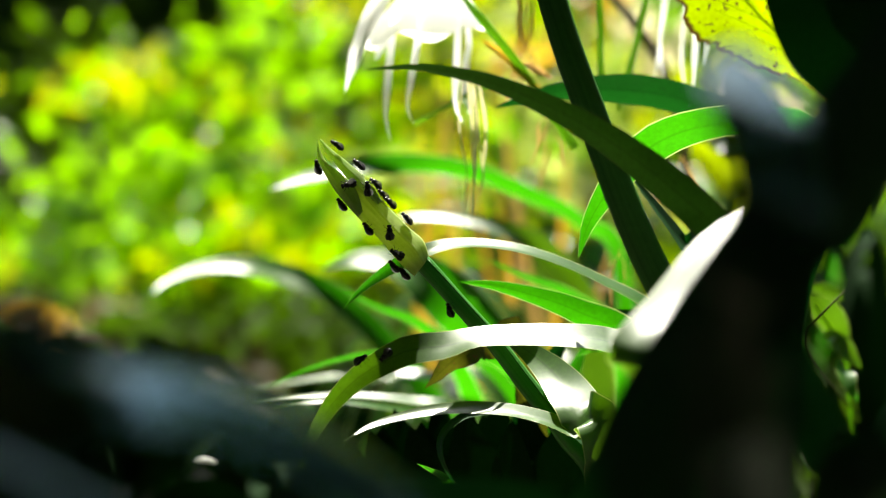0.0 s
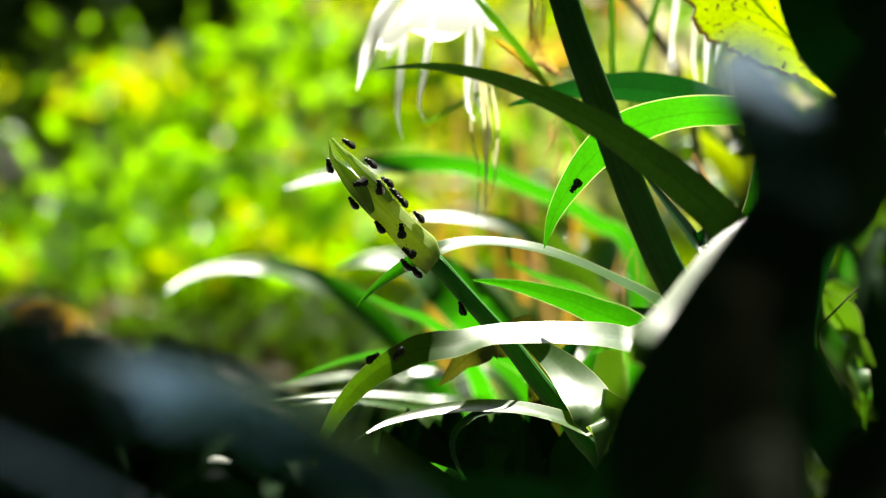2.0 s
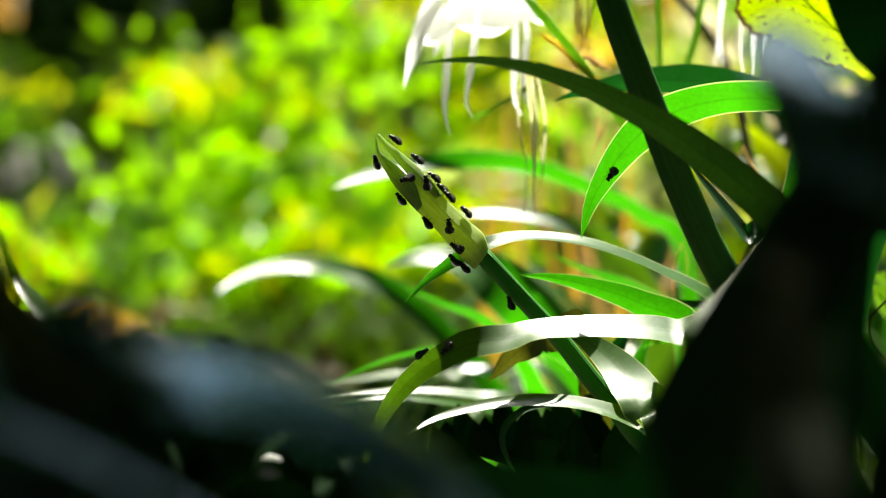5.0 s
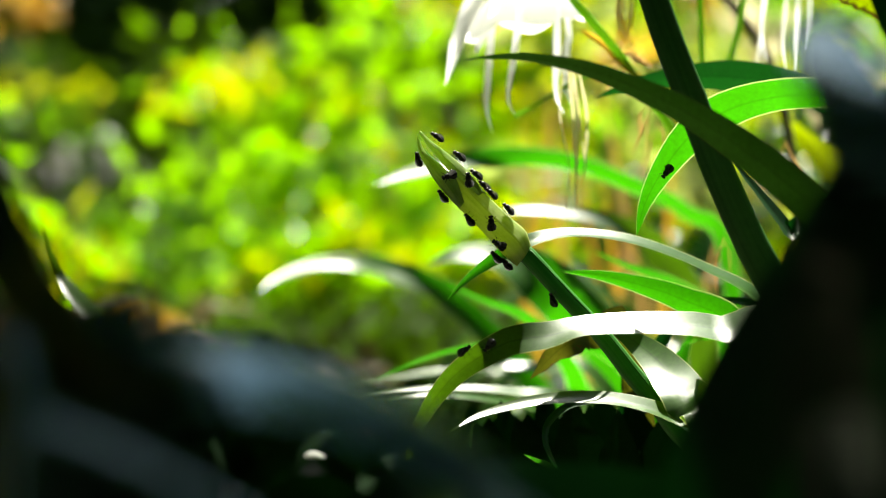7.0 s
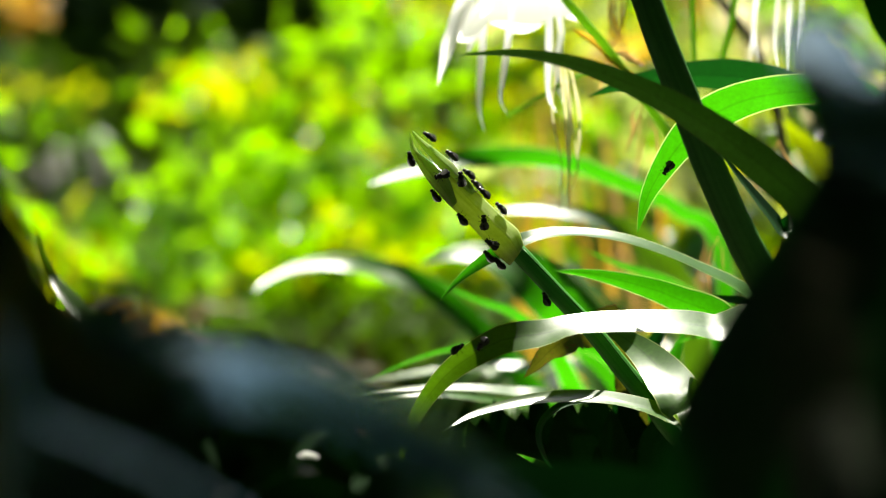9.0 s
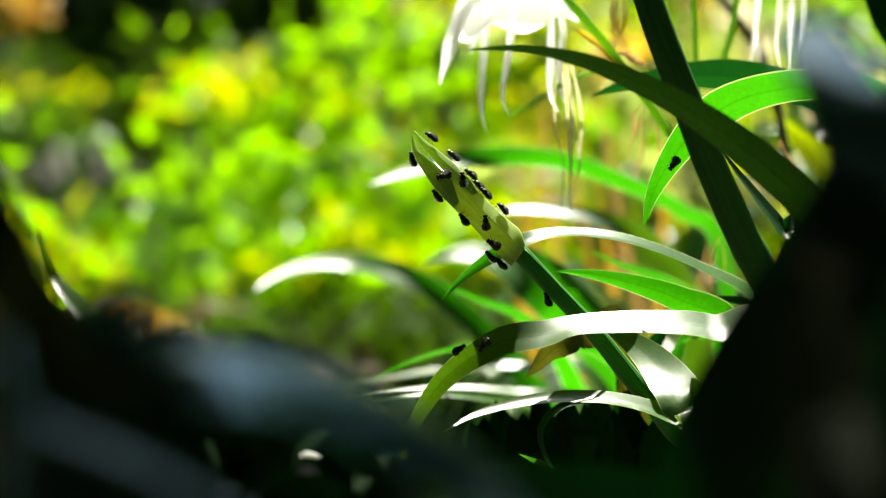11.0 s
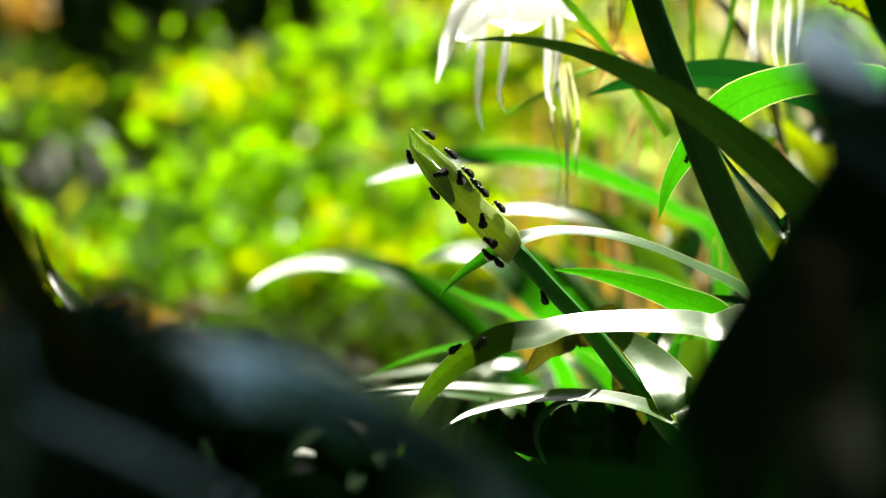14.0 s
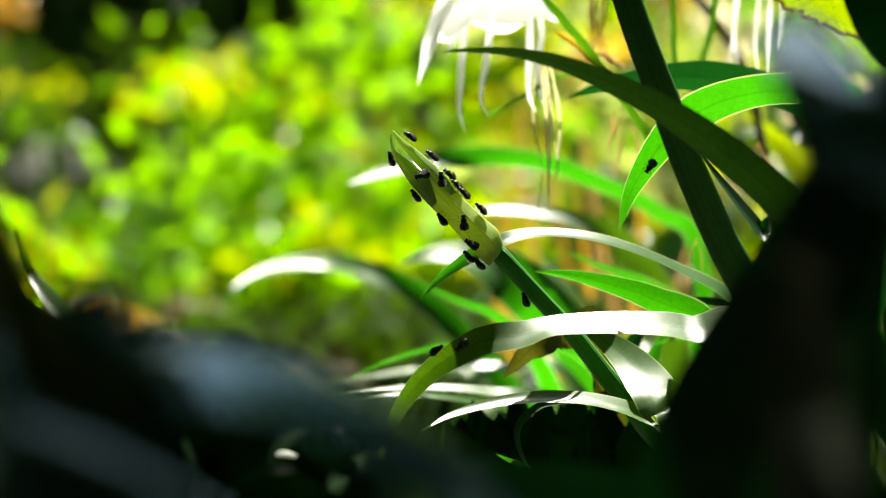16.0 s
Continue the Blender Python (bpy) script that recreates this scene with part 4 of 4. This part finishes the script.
fallen([(-0.5242, 3.55, 0.0173), (-0.5169, 3.55, 0.0671), (-0.4796, 3.55, 0.0849), (-0.4461, 3.55, 0.0726), (-0.4375, 3.55, 0.0176)], 0.007, DRY_GOLD, "curled golden dry leaf on the ground", 25)
fallen([(-0.4527, 3.53, 0.0180), (-0.4472, 3.53, 0.0666), (-0.4322, 3.53, 0.0791), (-0.4156, 3.53, 0.0623), (-0.4052, 3.53, 0.0182)], 0.008, DRY_GOLD, "curled golden dry leaf on the ground", -20)
for spot in ([(-0.4088, 3.7, 0.0637), (-0.3811, 3.7, 0.0823), (-0.3535, 3.7, 0.0777)], [(-0.3562, 3.68, 0.0704), (-0.3286, 3.68, 0.0843), (-0.3012, 3.68, 0.0660)], [(-0.4113, 3.6, 0.0463), (-0.3888, 3.6, 0.0572), (-0.3664, 3.6, 0.0464)]):
    fallen(spot, 0.030, WILTED, "pale dry leaf on the ground at the edge of the bed", 45)
for spot in ([(-0.2444, 1.8, 0.1501), (-0.2354, 1.8, 0.1529), (-0.2232, 1.8, 0.1529)], [(-0.2927, 2.2, 0.1614), (-0.2817, 2.2, 0.1686), (-0.2626, 2.2, 0.1615)],
             [(-0.2310, 1.7, 0.1304), (-0.2212, 1.7, 0.1292), (-0.2098, 1.7, 0.1258)], [(-0.2435, 1.7, 0.1690), (-0.2352, 1.7, 0.1721), (-0.2263, 1.7, 0.1672)], [(-0.2173, 1.6, 0.1551), (-0.2073, 1.6, 0.1485), (-0.1895, 1.6, 0.1444)]):
    fallen(spot, 0.004, DRY_GOLD, "yellowed dry leaf caught low in the clump")
# white strip added as a bright glint among the dark leaves
fallen([(-0.0962, 1.5, 0.1823), (-0.0902, 1.5, 0.1835), (-0.0827, 1.5, 0.1820)], 0.0042, PETAL, "small white strip standing in for a sun glint", 30)


# ---- flies ----
def ball(c, r, seg=10, rings=7):
    verts, faces = [], []
    for i in range(rings + 1):
        th = pi * i / rings
        for j in range(seg):
            ph = 2 * pi * j / seg
            verts.append((c[0] + r[0] * cos(th), c[1] + r[1] * sin(th) * cos(ph), c[2] + r[2] * sin(th) * sin(ph)))
    for i in range(rings):
        for j in range(seg):
            faces.append((i * seg + j, i * seg + (j + 1) % seg, (i + 1) * seg + (j + 1) % seg, (i + 1) * seg + j))
    return mesh_from("ball", verts, faces)


def build_fly(m):
    """A small black fly, 8 mm long; x forward, z away from what it sits on."""
    fly = thing("fly", (0, 0, 0), "small black fly sitting on the plant", "fly", "flies on the lily")
    k = 0.00113
    part("thorax", ball((0.5 * k, 0, 1.9 * k), (1.7 * k, 1.4 * k, 1.35 * k)), FLY_BODY, fly)
    part("abdomen", ball((-2.0 * k, 0, 1.7 * k), (2.2 * k, 1.55 * k, 1.35 * k)), FLY_BODY, fly)
    head = part("head", ball((2.5 * k, 0, 1.8 * k), (0.8 * k, 1.05 * k, 0.95 * k)), FLY_BODY, fly)
    for sgn in (-1, 1):
        part("eye", ball((2.65 * k, sgn * 0.68 * k, 1.95 * k), (0.55 * k, 0.5 * k, 0.7 * k), 8, 6), FLY_EYE, head)
        part("wing", strap([(-3.9 * k, sgn * 1.3 * k, 2.3 * k), (-2.7 * k, sgn * 1.2 * k, 2.8 * k), (-1.2 * k, sgn * 0.9 * k, 3.0 * k), (0.4 * k, sgn * 0.6 * k, 2.8 * k)],
                           2.1 * k, (80, 80, 80, 80), (0, 0, 0), 0.1, 10, 0.35, 0.35, 0, round_tip=0.5), FLY_WING, fly)
        for fx, tx in ((1.2, 2.9), (0.4, 0.3), (-0.4, -2.4)):
            part("leg", tube([(fx * k, sgn * 0.8 * k, 1.3 * k), ((fx + tx) / 2 * k, sgn * 1.9 * k, 1.8 * k), (tx * k * 0.9, sgn * 2.3 * k, 0.6 * k), (tx * k, sgn * 2.6 * k, 0.0)],
                             [0.15 * k, 0.12 * k, 0.08 * k, 0.05 * k], (0, 0, 0), 5, 7), FLY_BODY, fly)
    fly.matrix_world = m
    return fly


def perch(at, heading, out):
    """A pose on the plant. heading: degrees in the upright plane; out: the same for the way its back faces, or None towards -y."""
    f = Vector((cos(radians(heading)), -0.15, sin(radians(heading))))
    u = Vector((0, -1, 0)) if out is None else Vector((cos(radians(out)), -0.45, sin(radians(out))))
    f = (f - u * f.dot(u) / u.length_squared).normalized()
    u.normalize()
    m = Matrix((f, u.cross(f), u)).transposed().to_4x4()
    return Matrix.Translation(Vector(at) - u * (0.0010 if out is None else 0.0026 if 190 < out < 210 else 0.0004)) @ m


PERCHES = (
    ((-0.0082, 1.199, 0.3987), 150, 52), ((-0.0174, 1.198, 0.3881), 118, 200),
    ((0.0034, 1.204, 0.3887), 135, 50), ((-0.0009, 1.19, 0.3795), 200, None),
    ((0.0095, 1.191, 0.3779), 100, None), ((0.0124, 1.2, 0.3791), 140, 48),
    ((0.0166, 1.203, 0.3732), 130, 45), ((0.0203, 1.197, 0.3693), 120, 45),
    ((0.0292, 1.2, 0.3612), 118, 42), ((0.0214, 1.19, 0.3553), 95, None),
    ((0.0252, 1.19, 0.3440), 150, None), ((0.0252, 1.199, 0.3379), 140, 225),
    ((0.0307, 1.199, 0.3342), 148, 225), ((-0.0030, 1.199, 0.3699), 128, 222),
    ((0.0110, 1.199, 0.3575), 138, 222), ((0.0538, 1.195, 0.3144), 130, 205),
    ((0.0088, 1.163, 0.2899), 60, 130), ((0.0199, 1.163, 0.2932), 230, None), ((0.1159, 1.178, 0.3833), 235, None))

FLIES = [build_fly(perch(*PERCHES[0]))]
for spot in PERCHES[1:]:
    FLIES.append(copy_thing(FLIES[0], perch(*spot)))
GREEN_FLY = FLIES[-1]


# ---- background ----
def shrub(at, w, h, mat, seed, size=0.055, clumps=60, per=28, label="leafy green garden shrub in sunlight", low=0.0, spread=0.10):
    r = random.Random(seed)
    ob = thing("shrub", at, label, "shrub", "garden shrubs")
    for k in range(5):
        a = r.uniform(0, 2 * pi); b = r.uniform(0.2, 0.45) * w
        part("branch", tube([(0, 0, -0.02), (b * 0.3 * cos(a), b * 0.3 * sin(a), (h + low) * 0.3), (b * cos(a), b * sin(a), (h + low) * 0.55)], [0.009, 0.006, 0.002], (0, 0, 0), 6, 8), TWIG, ob)
    cs = []
    while len(cs) < clumps:
        p = (r.uniform(-1, 1), r.uniform(-1, 1), r.uniform(0, 1))
        if p[0] ** 2 + p[1] ** 2 < 1 - 0.5 * p[2] ** 2:
            cs.append((p[0] * w * 0.5, p[1] * w * 0.5, 0.05 + low + p[2] * h))
    part("crown", leaf_cloud(cs, size, spread, per, seed), mat, ob)
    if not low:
        # darker leaf colour inside the crown stands in for its inner shade
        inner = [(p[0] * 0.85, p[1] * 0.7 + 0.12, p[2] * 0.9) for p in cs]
        part("inner_shade_leaves", leaf_cloud(inner, size, spread * 1.3, max(3, per // 4), seed + 500), SHRUB_C, ob, "inner leaves coloured deep green for the shade in the crown")
    return ob


# each shrub: place, width, height, leaf, number of clumps, height of its lowest leaves
FRONT_BED = (
    (-0.46, 4.0, 0.45, 0.20, SHRUB_A, 12, 0), (-0.12, 4.0, 0.45, 0.24, SHRUB_A, 11, 0), (0.2, 4.0, 0.45, 0.24, SHRUB_B, 16, 0), (-0.75, 4.0, 0.4, 0.15, SHRUB_B, 9, 0),
    (-0.98, 4.2, 0.6, 0.34, SHRUB_A, 8, 0), (-0.68, 4.2, 0.5, 0.34, SHRUB_D, 6, 0), (-0.22, 3.9, 0.35, 0.40, SHRUB_D, 4, 0), (-0.34, 4.1, 0.5, 0.40, SHRUB_A, 26, 0),
    (-0.05, 4.3, 0.55, 0.60, SHRUB_A, 34, 0), (0.30, 4.4, 0.6, 0.75, SHRUB_B, 34, 0), (0.65, 4.3, 0.7, 0.8, SHRUB_D, 32, 0), (1.05, 4.4, 0.8, 0.8, SHRUB_D, 34, 0),
)
MIDDLE_BED = (
    (-0.85, 5.2, 0.7, 0.05, SHRUB_B, 5, 0.36), (-0.35, 5.2, 0.6, 0.08, SHRUB_B, 7, 0.36), (-1.4, 5.0, 0.8, 0.5, SHRUB_C, 26, 0), (-0.85, 5.9, 0.9, 0.62, SHRUB_C, 26, 0),
    (-0.35, 5.9, 0.7, 0.60, SHRUB_D, 14, 0), (-1.03, 5.3, 0.25, 0.12, DRY_GOLD, 5, 0.52), (0.10, 5.5, 0.9, 0.85, SHRUB_B, 40, 0), (0.7, 5.5, 0.9, 0.9, SHRUB_A, 40, 0),
    (1.3, 5.3, 1.0, 0.9, SHRUB_B, 40, 0), (1.8, 4.6, 0.8, 0.8, SHRUB_A, 36, 0), (0.44, 3.75, 0.4, 0.40, SHRUB_E, 9, 0.06), (0.16, 3.8, 0.4, 0.42, SHRUB_E, 4, 0.08),
)
BACK_BED = (
    (0.60, 3.9, 0.4, 0.5, SHRUB_B, 14, 0), (0.45, 3.6, 0.24, 0.12, WILTED, 2, 0.42), (0.40, 3.65, 0.3, 0.12, DRY_GOLD, 2, 0.42), (0.55, 3.6, 0.25, 0.12, WILTED, 2, 0.26),
    (0.30, 3.85, 0.4, 0.45, SHRUB_D, 12, 0), (0.88, 3.9, 0.5, 0.6, SHRUB_D, 14, 0), (0.30, 3.8, 0.35, 0.14, SHRUB_E, 5, 0.40),
)
for i, (x, y, w, h, m, c, low) in enumerate(FRONT_BED + MIDDLE_BED + BACK_BED):
    shrub((x, y, 0), w, h, m, 40 + i, 0.062, c, 3 if c == 16 and low else 12 if low else 14, low=low, spread=0.06 if low else 0.10)


def ground_cover():
    r = random.Random(14)
    for mat, n, y0, y1, label in ((SHRUB_D, 380, 4.0, 6.8, "low dark green ground cover under the shrubs"), (SHRUB_C, 240, 3.85, 6.8, "deep green creeping plants on the soil")):
        cs = [(r.uniform(-1.8, 2.0), r.uniform(y0, y1), r.uniform(0.02, 0.10)) for _ in range(n)]
        tagged(part("ground_cover", leaf_cloud(cs, 0.045, 0.09, 22, 15 + n), mat, None), label, "ground cover", kind="stuff")
    for mat, n, label in ((SHRUB_A, 130, "leafy green border in front of the shrubs"), (SHRUB_B, 120, "yellow-green border plants in the sun")):
        cs = [(r.uniform(-0.36, 0.5), r.uniform(3.7, 4.2), r.uniform(0.03, 0.20)) for _ in range(n)]
        tagged(part("border_plants", leaf_cloud(cs, 0.055, 0.07, 12, 19 + n), mat, None), label, "ground cover", kind="stuff")
    cs = [(r.uniform(-0.36, 0.1), r.uniform(3.35, 3.75), r.uniform(0.02, 0.07)) for _ in range(70)]
    tagged(part("border_plants", leaf_cloud(cs, 0.05, 0.06, 12, 23), SHRUB_C, None), "low green seedlings at the edge of the bed", "ground cover", kind="stuff")
    cs = [(r.uniform(-0.05, 1.0), r.uniform(1.35, 3.3), r.uniform(0.01, 0.06)) for _ in range(420)]
    tagged(part("ground_cover", leaf_cloud(cs, 0.05, 0.07, 16, 77), SHRUB_C, None), "low deep green plants between the lilies", "ground cover", kind="stuff")
    cs = [(r.uniform(-1.6, 1.2), r.uniform(1.2, 4.2) if r.random() < 0.4 else r.uniform(3.0, 4.1), 0.02) for _ in range(1500)]
    cs = [c for c in cs if c[1] > 3.1 or not -0.5 < c[0] < 0.6]
    tagged(part("leaf_litter", leaf_cloud(cs, 0.05, 0.035, 3, 16), LITTER, None), "dry brown fallen leaves on the soil", "leaf litter", kind="stuff")


ground_cover()


def dry_reeds():
    r = random.Random(17)
    ob = thing("dry_grass_tuft", (0.10, 2.2, 0), "straw-coloured dry grass blades in the sun", "grass")
    for k in range(16):
        x, y = r.uniform(-0.06, 0.12), r.uniform(-0.15, 0.3)
        h = r.uniform(0.25, 0.46)
        lean = r.uniform(-0.08, 0.08)
        part("blade", strap([(x + lean, y, h), (x + lean * 0.6, y, h * 0.7), (x + lean * 0.2, y, h * 0.35), (x, y, -0.01)], r.uniform(0.005, 0.011), (10, 25, 30, 20), (0, 0, 0), 0.3, 12, 0.5, 0.7, 0.1, seed=k), DRY if k % 3 == 0 else DRY_GOLD, ob)


dry_reeds()


def hedge():
    r = random.Random(8)
    cs = [(r.uniform(-5, 5), r.uniform(7.0, 8), r.uniform(0.1, 1.6)) for _ in range(800)]
    h = part("hedge", leaf_cloud(cs, 0.12, 0.3, 24, 9), SHRUB_C, None)
    tagged(h, "deep green hedge at the back of the garden", "hedge", kind="stuff")
    cs = [(r.uniform(-7, 7), r.uniform(9.5, 12), r.uniform(0.2, 6.5)) for _ in range(1500)]
    h = part("woods", leaf_cloud(cs, 0.3, 0.55, 22, 10), SHRUB_C, None)
    tagged(h, "dark green trees far behind the garden", "trees", kind="stuff")


hedge()


# ---- unseen tree, added for shade ----
def unseen_shade_tree():
    # out of view; its crown is shaped only to block sun and sky
    at = (-0.9, -1.6, 0)
    ob = thing("tree", at, "unseen tree added to shade the near leaves", "tree")
    part("trunk", tube([(0, 0, -0.05), (0.05, 0.1, 0.9), (0.2, 0.4, 1.7), (0.4, 0.9, 2.4)], [0.13, 0.1, 0.08, 0.05], (0, 0, 0), 10, 16), BARK, ob)
    for k in range(7):
        a = k * 0.9
        part("limb", tube([(0.2, 0.4, 1.7), (0.2 + 0.7 * cos(a), 0.6 + 0.7 * sin(a), 2.0), (0.3 + 1.7 * cos(a), 1.0 + 1.6 * sin(a), 2.2)], [0.05, 0.035, 0.012], (0, 0, 0), 7, 10), BARK, ob)
    r = random.Random(5)
    cs = []
    while len(cs) < 1900:
        x, y, z = r.uniform(-2.8, 2.6), r.uniform(-2.6, 4.5), r.uniform(1.5, 2.7)
        # foot of this clump's shadow at leaf height; clumps over the lit area are left out
        k = (z - 0.33) / SUN.z
        fx, fy = x - SUN.x * k, y - SUN.y * k
        lit = (fy > 0.62 and fx > (-0.55 if fy < 1.05 else -0.32 if fy < 1.7 else -0.27) and fy < (2.3 if fx < 0 else 2.6)) or fy > 2.85
        if lit:
            continue
        cs.append((x - at[0], y - at[1], z))
    part("crown", leaf_cloud(cs, 0.16, 0.13, 38, 11), SHRUB_C, ob)


unseen_shade_tree()


def sky_block_hedge():
    # leaf walls out of view, added to keep sky light off the bed
    r = random.Random(6)
    cs = []
    for _ in range(3000):
        u = r.uniform(0, 1)
        if u < 0.34:
            p = (r.uniform(-2.9, 2.9), r.uniform(-2.9, -2.2), 0)
        elif u < 0.67:
            p = (r.uniform(-2.9, -2.1), r.uniform(-2.5, 5.0), 0)
        else:
            p = (r.uniform(2.0, 2.9), r.uniform(-2.5, 5.0), 0)
        cs.append((p[0], p[1], r.uniform(0.05, 2.6)))
    h = part("hedge", leaf_cloud(cs, 0.15, 0.2, 22, 12), SHRUB_C, None)
    tagged(h, "unseen dark hedge added round the bed to block sky light", "hedge", kind="stuff")


sky_block_hedge()


# ---- what sways ----
def about(p, turn):
    return Matrix.Translation(p) @ turn @ Matrix.Translation(-Vector(p))


def motions():
    mm = 0.0003
    # bright leaf swings in the breeze: shift along x and z at its tip
    sway = ((0, 64, -20), (0.1, 35, -14), (0.25, -20, -6), (0.5, -70, 1), (0.65, -60, -4), (0.8, -10, -4), (1.0, 34, -8), (1.2, 50, -12), (1.35, 0, -10), (1.5, -18, -16), (2, -18, -10), (2.5, -2, -14), (3, -38, -12), (3.5, -1, -20), (4, -42, -6),
            (4.5, 1, -6), (5, -37, -2), (6.2, -25, -4), (7.5, -12, -3), (8.5, -12, -3), (9, 0, 0), (10.7, 10, 8), (11.3, 4, 14), (11.5, 7, 26), (12, 8, 24), (12.5, 12, 24),
            (13, 14, 23), (13.5, 10, 26), (14, 39, 20), (14.5, 8, 24), (15, 8, 18), (15.5, 5, 8), (16, 4, 6))
    rows = [(t, pose(x * mm, 0, z * mm)) for t, x, z in sway]
    walk(GREEN_LEAF, rows)
    rest = perch(*PERCHES[-1])
    walk(GREEN_FLY, [(t, m @ rest) for t, m in rows])
    # arching leaf of the bud's plant dips and rises
    hinge = Vector((0.1393, 1.175, 0.3012))
    dip = ((0, 0), (2.6, 0), (3, -4), (3.5, 0), (8.5, 0), (9, 2), (11.5, 1), (12, 2), (12.5, -1), (13, 3), (13.5, 11), (14, -1), (14.5, -8), (15, -12), (15.5, 0), (16, 0))
    turns = [(t, Matrix.Rotation(z / 400.0, 4, "Y")) for t, z in dip]
    walk(ARCH_LEAF, [(t, about(hinge - LILY_A.location, m)) for t, m in turns])
    for fly, spot in ((FLIES[-3], PERCHES[-3]), (FLIES[-2], PERCHES[-2])):
        walk(fly, [(t, about(hinge, m) @ perch(*spot)) for t, m in turns])
    # long dark leaf lifts and turns about its bend
    p = Vector((0.1777, 1.09, 0.3479)) - LILY_B.location
    lift = ((0, 0, -2), (0.5, 2, 8), (1, 2, -5), (1.5, -2, 1), (2, 2, -4), (2.5, -3, 5), (3, -2, 5), (3.5, -2, 4), (4, -4, 4), (4.5, -7, 0), (5, -6, -2), (6.2, -3, 0), (7.5, -4, -3), (8, -2, -4), (8.5, -3, 4), (9, 0, 5),
            (10.2, 14, 12), (11.3, 25, 17), (11.5, 28, 18), (12, 28, 20), (12.5, 33, 22), (13, 37, 36), (13.5, 48, 42), (14, 35, 30), (14.5, 38, 32), (15, 1, 7), (15.5, 1, 4), (16, -4, 11))
    rows = []
    for t, dx, up in lift:
        roll = (up - 5) * mm / 0.19
        rows.append((t, about(p, Matrix.Rotation(-(dx - (up - 5) * 0.53) * mm / 0.10, 4, "Z") @ Matrix.Rotation(roll, 4, "Y"))))
    walk(TOP_LEAF, rows)
    # yellow leaf swings on its stalk
    swing = ((0, 0), (0.5, 5), (0.65, 40), (0.85, 20), (1, 14), (1.5, -80), (2, -8), (2.5, -45), (3, -3), (3.5, -31), (4, -5), (4.5, 0), (5, -13), (6, 30), (7.5, 70), (8, 55), (8.5, 125), (9, 118), (10, 110), (11.5, 130), (12, 105), (12.5, 150),
             (13, 140), (13.5, 120), (14, 60), (14.5, 27), (15, 40), (15.5, 35), (16, 35))
    walk(YELLOW_LEAF, [(t, pose(0.6 * x * mm * 0.93, 0, 0.75 * x * mm * 0.93)) for t, x in swing])
    # sunlit blade behind the near leaf
    hide = ((0, 0), (0.3, 5), (0.5, 9), (0.8, 20), (1.1, 16), (1.3, 26), (1.5, 21), (2, 16), (2.5, 15), (3, 11), (3.5, 10), (4, 14), (4.5, 17), (5, 25), (6.2, 56), (7.5, 80), (9, 80), (11.5, 82), (14, 80), (16, 78))
    # broad dark leaf drifts over it
    drift = ((0, 45), (0.5, 38), (0.8, 30), (1.3, 22), (2, 30), (3, 34), (4, 28), (4.5, 18), (5, 10), (6.2, 0), (16, 0))
    walk(BROAD_LEAF, [(t, pose(x * 0.0001, 0, 0)) for t, x in drift])
    walk(LIT_LEAF, [(t, pose(x * 0.00018, 0, -0.3 * x * 0.00018)) for t, x in hide])


motions()
